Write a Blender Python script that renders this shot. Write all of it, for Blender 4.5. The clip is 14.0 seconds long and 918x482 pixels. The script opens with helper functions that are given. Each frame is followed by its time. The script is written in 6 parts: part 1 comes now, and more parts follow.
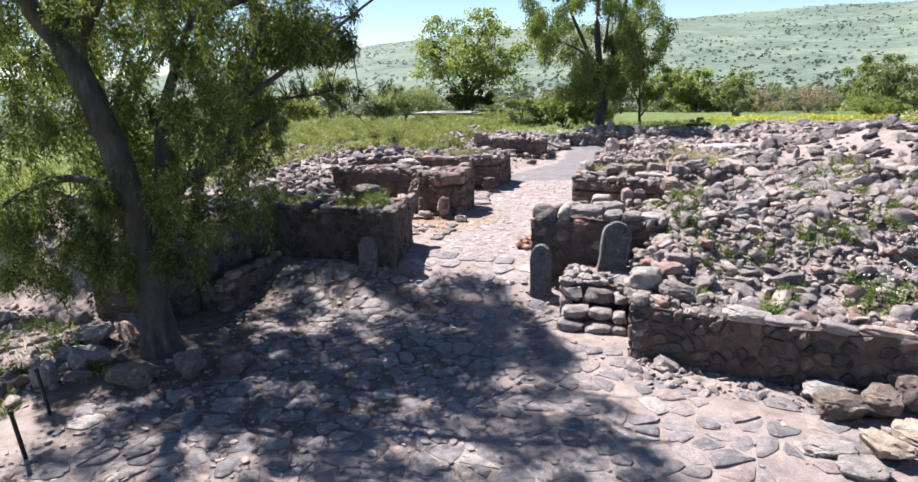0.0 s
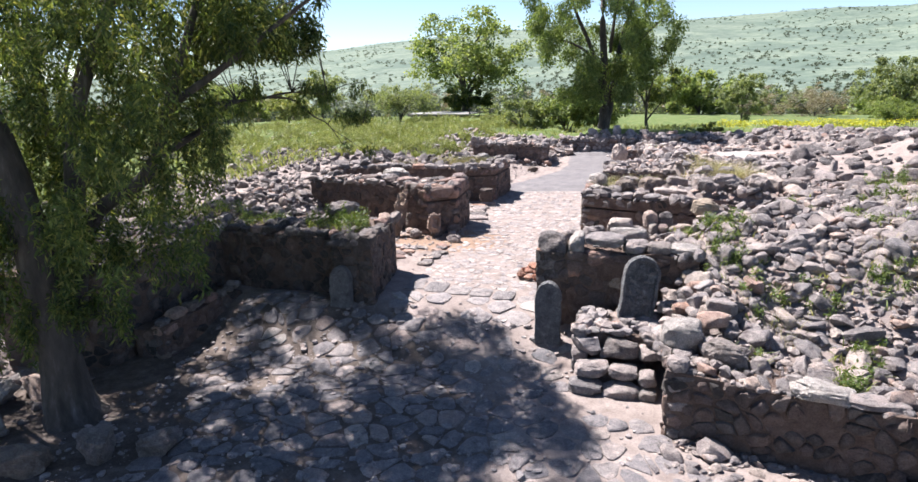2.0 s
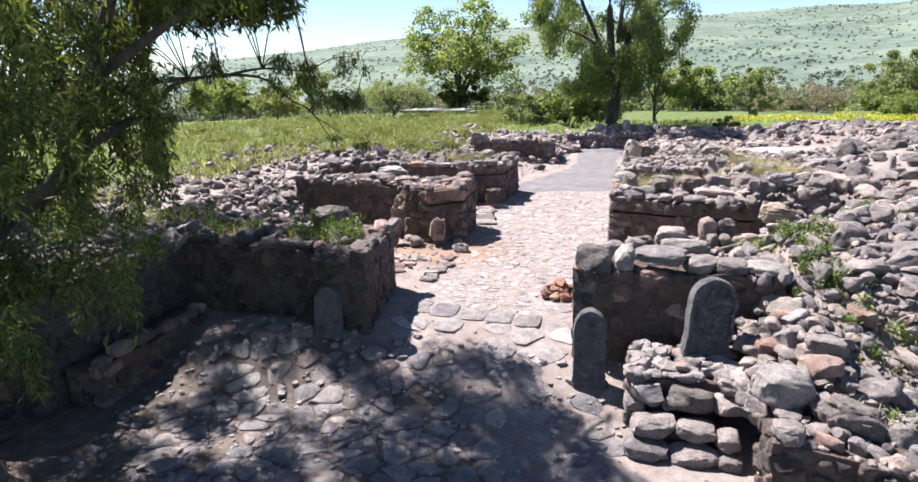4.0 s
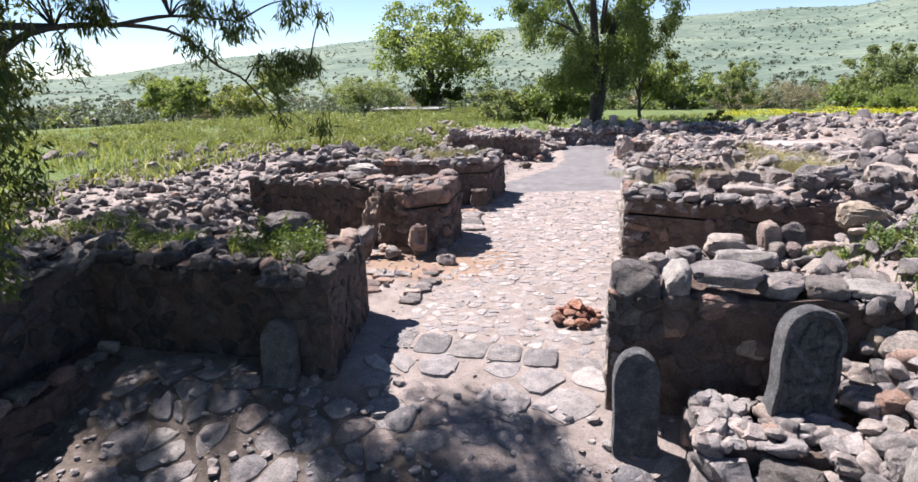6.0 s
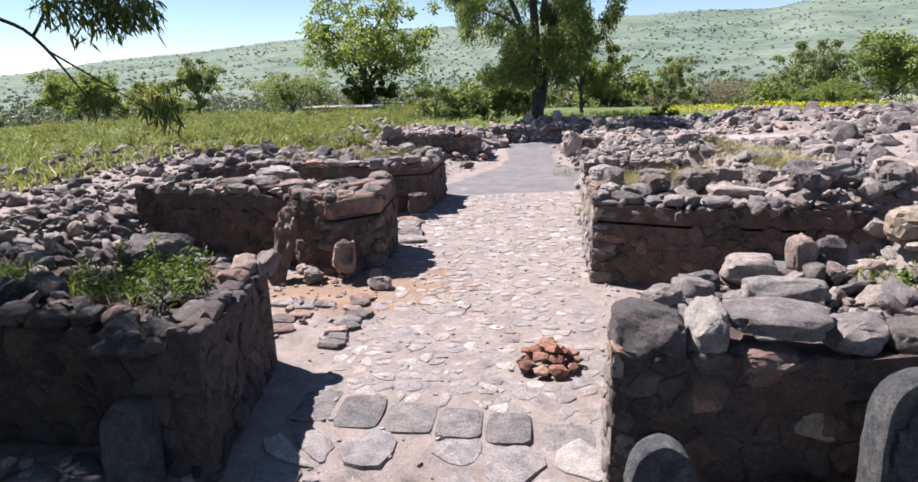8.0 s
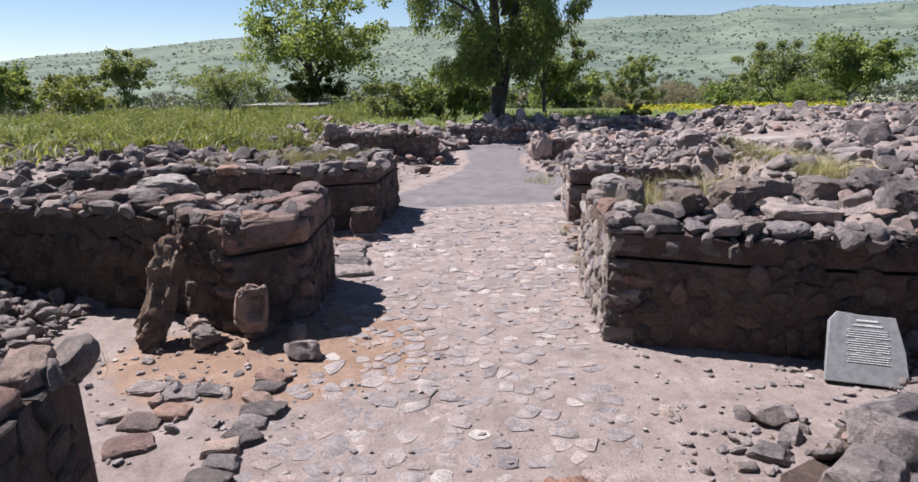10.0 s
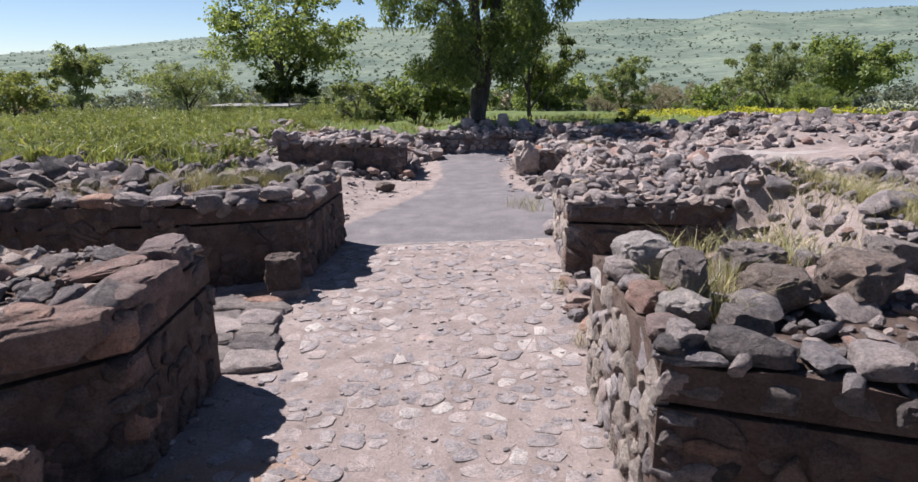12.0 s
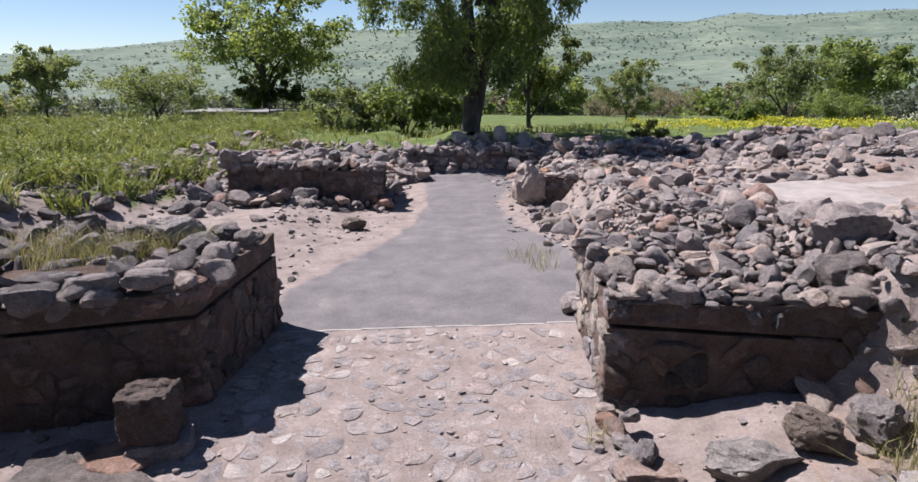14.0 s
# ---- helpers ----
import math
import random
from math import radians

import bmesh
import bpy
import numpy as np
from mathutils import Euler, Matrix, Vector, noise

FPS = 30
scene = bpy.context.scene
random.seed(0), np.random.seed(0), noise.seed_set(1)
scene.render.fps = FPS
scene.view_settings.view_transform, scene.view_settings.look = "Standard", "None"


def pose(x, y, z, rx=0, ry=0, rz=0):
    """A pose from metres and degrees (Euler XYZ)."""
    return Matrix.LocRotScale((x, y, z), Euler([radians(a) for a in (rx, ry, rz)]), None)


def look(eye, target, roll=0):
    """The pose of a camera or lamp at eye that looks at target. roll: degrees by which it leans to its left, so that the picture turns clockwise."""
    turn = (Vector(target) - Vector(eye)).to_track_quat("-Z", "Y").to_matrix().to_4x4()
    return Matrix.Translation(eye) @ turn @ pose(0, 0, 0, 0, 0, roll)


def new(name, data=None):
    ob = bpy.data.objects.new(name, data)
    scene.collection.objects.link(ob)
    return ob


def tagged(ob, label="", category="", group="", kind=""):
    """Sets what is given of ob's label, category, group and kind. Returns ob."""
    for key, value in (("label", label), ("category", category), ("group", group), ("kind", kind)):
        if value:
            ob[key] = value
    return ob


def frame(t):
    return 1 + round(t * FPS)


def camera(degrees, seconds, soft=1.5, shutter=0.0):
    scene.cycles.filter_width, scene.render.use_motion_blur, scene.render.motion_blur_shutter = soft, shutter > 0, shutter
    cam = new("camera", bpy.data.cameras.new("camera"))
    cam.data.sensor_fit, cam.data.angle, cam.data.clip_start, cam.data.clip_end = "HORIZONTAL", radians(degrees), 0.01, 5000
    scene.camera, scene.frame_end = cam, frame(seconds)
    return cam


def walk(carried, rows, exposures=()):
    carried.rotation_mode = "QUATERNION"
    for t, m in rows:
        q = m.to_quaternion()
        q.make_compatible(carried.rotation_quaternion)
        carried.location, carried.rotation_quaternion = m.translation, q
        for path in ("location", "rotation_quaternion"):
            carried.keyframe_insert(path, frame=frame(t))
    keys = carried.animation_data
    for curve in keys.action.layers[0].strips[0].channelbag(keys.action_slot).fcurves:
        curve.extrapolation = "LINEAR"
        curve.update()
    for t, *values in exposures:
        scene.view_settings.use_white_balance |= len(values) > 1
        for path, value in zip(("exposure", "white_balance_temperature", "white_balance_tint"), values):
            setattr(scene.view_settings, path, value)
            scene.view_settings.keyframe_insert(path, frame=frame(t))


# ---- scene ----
# Road axis runs along +y; the gate's threshold lies at y = 0, z = 0.
cam = camera(72.9, 14.0, soft=1.5)
PATH = [
    (0, (4.263, -16.398, 5.137), (3.716, -14.545, 4.619), -2.0),
    (0.5, (4.126, -15.724, 5.16), (3.581, -13.871, 4.64), -1.9),
    (1, (4.002, -15.016, 5.15), (3.463, -13.162, 4.629), -1.8),
    (1.5, (3.861, -14.268, 5.128), (3.322, -12.413, 4.608), -1.7),
    (2, (3.628, -13.574, 5.111), (3.088, -11.719, 4.593), -1.6),
    (2.5, (3.338, -12.926, 5.078), (2.797, -11.072, 4.559), -1.7),
    (3, (3.068, -12.329, 4.985), (2.525, -10.475, 4.466), -1.6),
    (3.2, (2.925, -12.095, 4.954), (2.387, -10.241, 4.429), -1.5),
    (5.3, (1.882, -9.452, 4.324), (1.4, -7.582, 3.805), -2.2),
    (5.5, (1.745, -9.195, 4.299), (1.28, -7.321, 3.777), -1.8),
    (6, (1.504, -8.555, 4.192), (1.071, -6.673, 3.671), -1.8),
    (6.5, (1.321, -7.932, 4.078), (0.932, -6.04, 3.558), -2.0),
    (7, (1.171, -7.314, 3.974), (0.834, -5.412, 3.453), -1.9),
    (7.5, (1.068, -6.691, 3.892), (0.784, -4.782, 3.369), -1.8),
    (8, (1.0, -6.023, 3.844), (0.76, -4.109, 3.316), -1.8),
    (8.2, (0.955, -5.727, 3.826), (0.732, -3.812, 3.295), -1.8),
    (10.3, (0.477, -1.978, 3.419), (0.401, -0.05, 2.89), -0.9),
    (10.5, (0.473, -1.622, 3.403), (0.404, 0.305, 2.874), -0.8),
    (11, (0.518, -0.643, 3.386), (0.466, 1.285, 2.859), -0.7),
    (11.5, (0.64, 0.334, 3.375), (0.596, 2.263, 2.849), -0.7),
    (12, (0.764, 1.286, 3.376), (0.728, 3.216, 2.85), -0.5),
    (12.5, (0.863, 2.243, 3.377), (0.832, 4.173, 2.854), -0.4),
    (13, (0.912, 3.237, 3.408), (0.886, 5.167, 2.884), -0.4),
    (13.5, (0.922, 4.207, 3.44), (0.899, 6.138, 2.918), -0.4),
    (14, (0.886, 5.222, 3.519), (0.866, 7.153, 2.999), -0.4),
]
LIGHT = [(0, 1.57, 6450, 12.5), (3, 1.68, 6450, 12.5), (6.5, 1.46, 6450, 13), (8.2, 1.32, 6450, 14), (10.5, 0.96, 6400, 16), (14, 0.97, 6400, 16)]
walk(cam, [(t, look(eye, target, roll)) for t, eye, target, roll in PATH], LIGHT)

# ---------------------------------------------------------------- world, sun, exposure
SUN_DIR = Vector((-0.60, 0.34, 1.0)).normalized()
world = bpy.data.worlds.new("sky")
scene.world = world
world.use_nodes = True
wn = world.node_tree.nodes
sky = wn.new("ShaderNodeTexSky")
sky.sky_type = "NISHITA"
sky.sun_disc = False
sky.altitude = 900
sky.sun_elevation = math.asin(SUN_DIR.z)
sky.sun_rotation = math.atan2(SUN_DIR.x, SUN_DIR.y)
sky.air_density, sky.dust_density, sky.ozone_density = 0.9, 0.0, 3.0
world.node_tree.links.new(sky.outputs["Color"], wn["Background"].inputs["Color"])
wn["Background"].inputs["Strength"].default_value = 0.056
sun = new("sun", bpy.data.lights.new("sun", "SUN"))
sun.data.energy, sun.data.angle, sun.data.color = 5.0, radians(0.53), (1.0, 0.97, 0.93)
sun.matrix_world = look(SUN_DIR * 60, (0, 0, 0))

# ---------------------------------------------------------------- materials


def material(name):
    m = bpy.data.materials.new(name)
    m.use_nodes = True
    t = m.node_tree
    return m, t, t.nodes["Principled BSDF"]


def node(t, kind, **values):
    n = t.nodes.new(kind)
    for key, value in values.items():
        n.inputs[key.replace("_", " ")].default_value = value
    return n


def noise_tex(t, coord, scale, detail=5.0, rough=0.6):
    n = node(t, "ShaderNodeTexNoise", Scale=scale, Detail=detail, Roughness=rough)
    t.links.new(coord, n.inputs["Vector"])
    return n.outputs["Fac"]


def ramp(t, fac, stops):
    n = t.nodes.new("ShaderNodeValToRGB")
    e = n.color_ramp.elements
    while len(e) < len(stops):
        e.new(0.5)
    for k, (at, c) in enumerate(stops):
        e[k].position, e[k].color = at, (*c, 1)
    t.links.new(fac, n.inputs["Fac"])
    return n.outputs["Color"]


def mix(t, fac, a, b, mode="MIX"):
    n = t.nodes.new("ShaderNodeMix")
    n.data_type, n.blend_type = "RGBA", mode
    for socket, value in ((n.inputs[0], fac), (n.inputs[6], a), (n.inputs[7], b)):
        if isinstance(value, bpy.types.NodeSocket):
            t.links.new(value, socket)
        else:
            socket.default_value = value if isinstance(value, (int, float)) else (*value, 1)
    return n.outputs[2]


def bump(t, bsdf, fac, strength, distance):
    n = node(t, "ShaderNodeBump", Strength=strength, Distance=distance)
    t.links.new(fac, n.inputs["Height"])
    t.links.new(n.outputs["Normal"], bsdf.inputs["Normal"])


def world_pos(t):
    return t.nodes.new("ShaderNodeNewGeometry").outputs["Position"]


def stone_material(name, stops, dust, per_island=False, rough=0.9, pits=1.0, cover=None):
    """Weathered basalt: a hue of its own for each stone, grain, pits and pale lichen and dust in patches."""
    m, t, b = material(name)
    pos = world_pos(t)
    if per_island:
        rnd = t.nodes.new("ShaderNodeNewGeometry").outputs["Random Per Island"]
    else:
        rnd = t.nodes.new("ShaderNodeObjectInfo").outputs["Random"]
    hue = ramp(t, rnd, stops)
    big = noise_tex(t, pos, 5.0, 4, 0.6)
    fine = noise_tex(t, pos, 42.0, 6, 0.7)
    tone = ramp(t, big, [(0.25, (0.6, 0.57, 0.58)), (0.5, (1, 1, 1)), (0.75, (1.45, 1.36, 1.3))])
    c = mix(t, 1.0, hue, tone, "MULTIPLY")
    grain = ramp(t, fine, [(0.3, (0.5, 0.48, 0.48)), (0.6, (1.15, 1.15, 1.15))])
    c = mix(t, 0.9, c, grain, "MULTIPLY")
    patch = ramp(t, noise_tex(t, pos, 9.0, 6, 0.65), [(0.52, (0, 0, 0)), (0.68, (1, 1, 1))])
    pf = t.nodes.new("ShaderNodeMath")
    pf.operation = "MULTIPLY"
    t.links.new(patch, pf.inputs[0])
    pf.inputs[1].default_value = 0.5
    c = mix(t, pf.outputs[0], c, dust)
    if cover:
        earth = ramp(t, noise_tex(t, pos, 2.6, 9, 0.72), [(0.52, (0, 0, 0)), (0.7, (1, 1, 1))])
        c = mix(t, earth, c, mix(t, 0.6, mix(t, 0.75, cover, grain, "MULTIPLY"), c))
    t.links.new(c, b.inputs["Base Color"])
    b.inputs["Roughness"].default_value = rough
    b.inputs["Specular IOR Level"].default_value = 0.25
    bump(t, b, noise_tex(t, pos, 17.0, 10, 0.76), 1.0 * pits, 0.06)
    return m


BASALT = [(0.0, (0.136, 0.124, 0.127)), (0.2, (0.226, 0.200, 0.198)), (0.4, (0.294, 0.251, 0.241)), (0.55, (0.169, 0.158, 0.164)),
          (0.72, (0.339, 0.288, 0.275)), (0.86, (0.373, 0.311, 0.277)), (0.95, (0.305, 0.198, 0.164)), (1.0, (0.407, 0.350, 0.316))]
RUDDY = [(0.0, (0.128, 0.101, 0.098)), (0.2, (0.207, 0.144, 0.127)), (0.4, (0.274, 0.172, 0.144)), (0.55, (0.158, 0.136, 0.138)), (0.7, (0.305, 0.184, 0.138)),
         (0.85, (0.244, 0.190, 0.178)), (0.95, (0.366, 0.213, 0.149)), (1.0, (0.329, 0.253, 0.218))]
PALE = [(0.0, (0.185, 0.168, 0.172)), (0.2, (0.27, 0.242, 0.24)), (0.4, (0.225, 0.205, 0.21)), (0.6, (0.305, 0.272, 0.267)), (0.78, (0.29, 0.235, 0.22)), (0.92, (0.335, 0.302, 0.292)), (1.0, (0.40, 0.37, 0.35))]
DUST = (0.42, 0.37, 0.345)
mat_stone = stone_material("weathered basalt", BASALT, DUST)
mat_rubble = stone_material("rubble basalt", BASALT, DUST, per_island=True)
mat_rubble_dark = stone_material("dark rubble", [(0.0, (0.09, 0.083, 0.085)), (0.3, (0.15, 0.13, 0.128)), (0.6, (0.12, 0.108, 0.11)), (0.85, (0.21, 0.175, 0.165)), (1.0, (0.30, 0.265, 0.25))], (0.36, 0.32, 0.30), per_island=True)
mat_face = stone_material("ruddy wall stone", RUDDY, (0.30, 0.25, 0.22))
WALLSTONE = [(0.0, (0.115, 0.092, 0.087)), (0.3, (0.165, 0.122, 0.11)), (0.5, (0.14, 0.115, 0.112)), (0.7, (0.2, 0.14, 0.118)), (0.9, (0.185, 0.152, 0.142)), (1.0, (0.245, 0.165, 0.13))]
mat_bedded = stone_material("wall stone bedded in mud", WALLSTONE, (0.25, 0.205, 0.18), pits=1.3, cover=(0.19, 0.145, 0.125))
mat_cobble = stone_material("worn paving", PALE, (0.34, 0.29, 0.275), pits=0.7, cover=(0.27, 0.222, 0.208))
mat_cobble_many = stone_material("worn paving field", PALE, (0.34, 0.29, 0.275), per_island=True, pits=0.7, cover=(0.27, 0.222, 0.208))
FLAG = [(0.0, (0.13, 0.125, 0.135)), (0.3, (0.21, 0.19, 0.195)), (0.5, (0.165, 0.152, 0.158)), (0.75, (0.265, 0.235, 0.23)), (0.9, (0.24, 0.19, 0.175)), (1.0, (0.36, 0.33, 0.31))]
mat_sill = stone_material("grey threshold basalt", [(0.0, (0.17, 0.158, 0.164)), (0.5, (0.225, 0.205, 0.208)), (1.0, (0.27, 0.24, 0.235))], (0.36, 0.325, 0.31), pits=1.1)
mat_flag = stone_material("yard flagstone", FLAG, (0.34, 0.29, 0.275), pits=0.8)
mat_flag_many = stone_material("yard flagstones", FLAG, (0.34, 0.29, 0.275), per_island=True, pits=0.8)
mat_dark = stone_material("dark dressed basalt", [(0.0, (0.165, 0.165, 0.175)), (1.0, (0.21, 0.208, 0.218))], (0.38, 0.375, 0.375), pits=1.6)
# Dark basalt, taken darker still to hold shade on the west gate wall.
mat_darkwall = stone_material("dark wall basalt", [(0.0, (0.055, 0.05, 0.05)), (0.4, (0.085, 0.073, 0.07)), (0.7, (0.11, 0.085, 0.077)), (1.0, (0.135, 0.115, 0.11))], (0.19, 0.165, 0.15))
mat_pitted = stone_material("pitted dark basalt", [(0.0, (0.15, 0.136, 0.138)), (0.5, (0.225, 0.195, 0.188)), (1.0, (0.31, 0.268, 0.25))], (0.42, 0.37, 0.345), pits=1.5)
mat_pillar = stone_material("brown scoria", [(0.0, (0.30, 0.215, 0.165)), (1.0, (0.35, 0.25, 0.195))], (0.44, 0.355, 0.29), pits=1.6)
mat_red = stone_material("red scoria", [(0.0, (0.22, 0.09, 0.062)), (0.4, (0.31, 0.16, 0.115)), (0.75, (0.38, 0.24, 0.185)), (1.0, (0.19, 0.075, 0.055))], (0.45, 0.31, 0.25))
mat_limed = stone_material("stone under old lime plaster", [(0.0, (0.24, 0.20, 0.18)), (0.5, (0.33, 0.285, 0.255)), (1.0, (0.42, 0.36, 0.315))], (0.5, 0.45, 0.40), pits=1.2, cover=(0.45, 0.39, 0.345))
mat_ruddy = stone_material("pale ruddy stone", [(0.0, (0.30, 0.215, 0.18)), (1.0, (0.34, 0.25, 0.21))], (0.42, 0.34, 0.295))
mat_palestone = stone_material("pale weathered stone", [(0.0, (0.27, 0.245, 0.235)), (1.0, (0.37, 0.338, 0.318))], (0.46, 0.42, 0.395))
mat_ruddy_brown = stone_material("brown weathered boulder", [(0.0, (0.17, 0.137, 0.118)), (1.0, (0.225, 0.18, 0.155))], (0.36, 0.31, 0.275), pits=1.2)
mat_tan = stone_material("tan boulder", [(0.0, (0.25, 0.2, 0.158)), (1.0, (0.30, 0.243, 0.195))], (0.38, 0.325, 0.28), pits=0.5)


def mud_material():
    m, t, b = material("mud mortar")
    pos = world_pos(t)
    c = ramp(t, noise_tex(t, pos, 3.5, 6, 0.65), [(0.3, (0.12, 0.085, 0.072)), (0.55, (0.185, 0.135, 0.115)), (0.75, (0.26, 0.205, 0.178))])
    c = mix(t, 0.8, c, ramp(t, noise_tex(t, pos, 38, 5, 0.7), [(0.3, (0.6, 0.6, 0.6)), (0.65, (1.15, 1.15, 1.15))]), "MULTIPLY")
    t.links.new(c, b.inputs["Base Color"])
    b.inputs["Roughness"].default_value = 0.95
    b.inputs["Specular IOR Level"].default_value = 0.1
    bump(t, b, noise_tex(t, pos, 11, 10, 0.75), 1.0, 0.12)
    return m


mat_mud = mud_material()


def ground_material():
    """Trodden earth, grey gravel path, orange clay, meadow and far slopes, by the zones painted on the sheet's corners."""
    m, t, b = material("ground")
    pos = world_pos(t)
    att = t.nodes.new("ShaderNodeAttribute")
    att.attribute_name = "zone"
    sep = t.nodes.new("ShaderNodeSeparateColor")
    t.links.new(att.outputs["Color"], sep.inputs["Color"])
    mid = noise_tex(t, pos, 1.6, 6, 0.65)
    grit = noise_tex(t, pos, 30, 7, 0.75)
    dirt = ramp(t, noise_tex(t, pos, 2.4, 10, 0.72), [(0.3, (0.165, 0.131, 0.12)), (0.47, (0.245, 0.20, 0.185)), (0.58, (0.28, 0.232, 0.216)), (0.72, (0.37, 0.312, 0.29))])
    gravel = ramp(t, noise_tex(t, pos, 1.7, 11, 0.66), [(0.3, (0.13, 0.12, 0.126)), (0.5, (0.165, 0.152, 0.157)), (0.62, (0.19, 0.175, 0.177)), (0.75, (0.27, 0.247, 0.24))])
    clay = ramp(t, mid, [(0.3, (0.205, 0.135, 0.10)), (0.55, (0.27, 0.185, 0.14)), (0.75, (0.36, 0.265, 0.21))])
    meadow = ramp(t, noise_tex(t, pos, 0.7, 6, 0.7), [(0.3, (0.055, 0.08, 0.025)), (0.5, (0.10, 0.135, 0.045)), (0.72, (0.18, 0.18, 0.085))])
    # Far hillside: greyed and blued, with distance haze mixed into the colour.
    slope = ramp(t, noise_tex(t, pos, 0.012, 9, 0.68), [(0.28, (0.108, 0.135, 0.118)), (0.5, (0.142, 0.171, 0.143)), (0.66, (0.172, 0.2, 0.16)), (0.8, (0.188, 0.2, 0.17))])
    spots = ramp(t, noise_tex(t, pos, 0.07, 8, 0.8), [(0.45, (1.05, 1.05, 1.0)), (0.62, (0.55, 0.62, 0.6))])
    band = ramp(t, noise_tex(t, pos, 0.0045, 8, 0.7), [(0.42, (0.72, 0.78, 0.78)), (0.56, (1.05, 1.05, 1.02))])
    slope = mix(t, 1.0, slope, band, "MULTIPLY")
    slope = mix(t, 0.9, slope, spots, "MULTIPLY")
    speck = ramp(t, grit, [(0.3, (0.62, 0.62, 0.62)), (0.62, (1.12, 1.12, 1.12))])
    ragged = t.nodes.new("ShaderNodeMath")
    ragged.operation = "MULTIPLY_ADD"
    t.links.new(mid, ragged.inputs[0])
    ragged.inputs[1].default_value = 0.9
    ragged.inputs[2].default_value = -0.45

    def zone(channel):
        a = t.nodes.new("ShaderNodeMath")
        a.operation = "ADD"
        t.links.new(sep.outputs[channel], a.inputs[0])
        t.links.new(ragged.outputs[0], a.inputs[1])
        return ramp(t, a.outputs[0], [(0.42, (0, 0, 0)), (0.58, (1, 1, 1))])

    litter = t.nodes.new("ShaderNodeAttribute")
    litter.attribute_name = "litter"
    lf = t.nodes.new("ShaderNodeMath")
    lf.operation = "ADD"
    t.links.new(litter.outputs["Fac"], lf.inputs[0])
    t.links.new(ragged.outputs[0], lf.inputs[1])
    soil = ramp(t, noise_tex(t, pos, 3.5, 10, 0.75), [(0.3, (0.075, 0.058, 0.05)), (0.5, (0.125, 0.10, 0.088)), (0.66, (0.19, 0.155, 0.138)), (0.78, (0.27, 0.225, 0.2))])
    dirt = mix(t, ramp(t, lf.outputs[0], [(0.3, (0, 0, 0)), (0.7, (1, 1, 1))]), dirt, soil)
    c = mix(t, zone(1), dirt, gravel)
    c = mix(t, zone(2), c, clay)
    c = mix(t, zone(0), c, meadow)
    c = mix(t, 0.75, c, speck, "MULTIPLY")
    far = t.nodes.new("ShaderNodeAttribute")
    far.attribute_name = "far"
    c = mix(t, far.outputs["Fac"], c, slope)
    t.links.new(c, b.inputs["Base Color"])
    b.inputs["Roughness"].default_value = 0.95
    b.inputs["Specular IOR Level"].default_value = 0.1
    bump(t, b, grit, 0.7, 0.035)
    return m


mat_ground = ground_material()


def leaf_material(name, stops, through_share=0.35):
    m, t, b = material(name)
    rnd = t.nodes.new("ShaderNodeNewGeometry").outputs["Random Per Island"]
    c = ramp(t, rnd, stops)
    c = mix(t, 0.8, c, ramp(t, noise_tex(t, world_pos(t), 0.8, 4, 0.6), [(0.3, (0.6, 0.62, 0.6)), (0.7, (1.3, 1.3, 1.2))]), "MULTIPLY")
    t.links.new(c, b.inputs["Base Color"])
    b.inputs["Roughness"].default_value = 0.55
    b.inputs["Specular IOR Level"].default_value = 0.3
    tr = t.nodes.new("ShaderNodeBsdfTranslucent")
    t.links.new(mix(t, 1.0, c, (1.5, 1.42, 0.72), "MULTIPLY"), tr.inputs["Color"])
    ms = t.nodes.new("ShaderNodeMixShader")
    ms.inputs[0].default_value = through_share
    t.links.new(b.outputs["BSDF"], ms.inputs[1])
    t.links.new(tr.outputs["BSDF"], ms.inputs[2])
    t.links.new(ms.outputs[0], t.nodes["Material Output"].inputs["Surface"])
    return m


mat_euc = leaf_material("eucalyptus leaves", [(0.0, (0.04, 0.064, 0.025)), (0.45, (0.08, 0.115, 0.041)), (0.8, (0.145, 0.18, 0.06)), (1.0, (0.23, 0.23, 0.085))], 0.46)
mat_bright = leaf_material("fresh leaves", [(0.0, (0.1, 0.145, 0.055)), (0.6, (0.17, 0.22, 0.085)), (1.0, (0.255, 0.29, 0.125))], 0.45)
mat_weed = leaf_material("weed leaves", [(0.0, (0.05, 0.085, 0.024)), (0.5, (0.095, 0.14, 0.04)), (1.0, (0.175, 0.205, 0.07))], 0.3)
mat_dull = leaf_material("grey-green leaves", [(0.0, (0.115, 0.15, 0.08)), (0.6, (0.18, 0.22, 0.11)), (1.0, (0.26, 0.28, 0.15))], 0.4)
mat_brownbush = leaf_material("dry twigs", [(0.0, (0.17, 0.135, 0.10)), (0.6, (0.25, 0.205, 0.155)), (1.0, (0.24, 0.235, 0.14))], 0.2)
mat_grass = leaf_material("grass", [(0.0, (0.125, 0.16, 0.052)), (0.5, (0.195, 0.23, 0.082)), (0.8, (0.265, 0.285, 0.118)), (1.0, (0.37, 0.35, 0.185))], 0.3)
mat_straw = leaf_material("straw grass", [(0.0, (0.17, 0.19, 0.075)), (0.35, (0.29, 0.265, 0.135)), (1.0, (0.43, 0.37, 0.235))], 0.15)
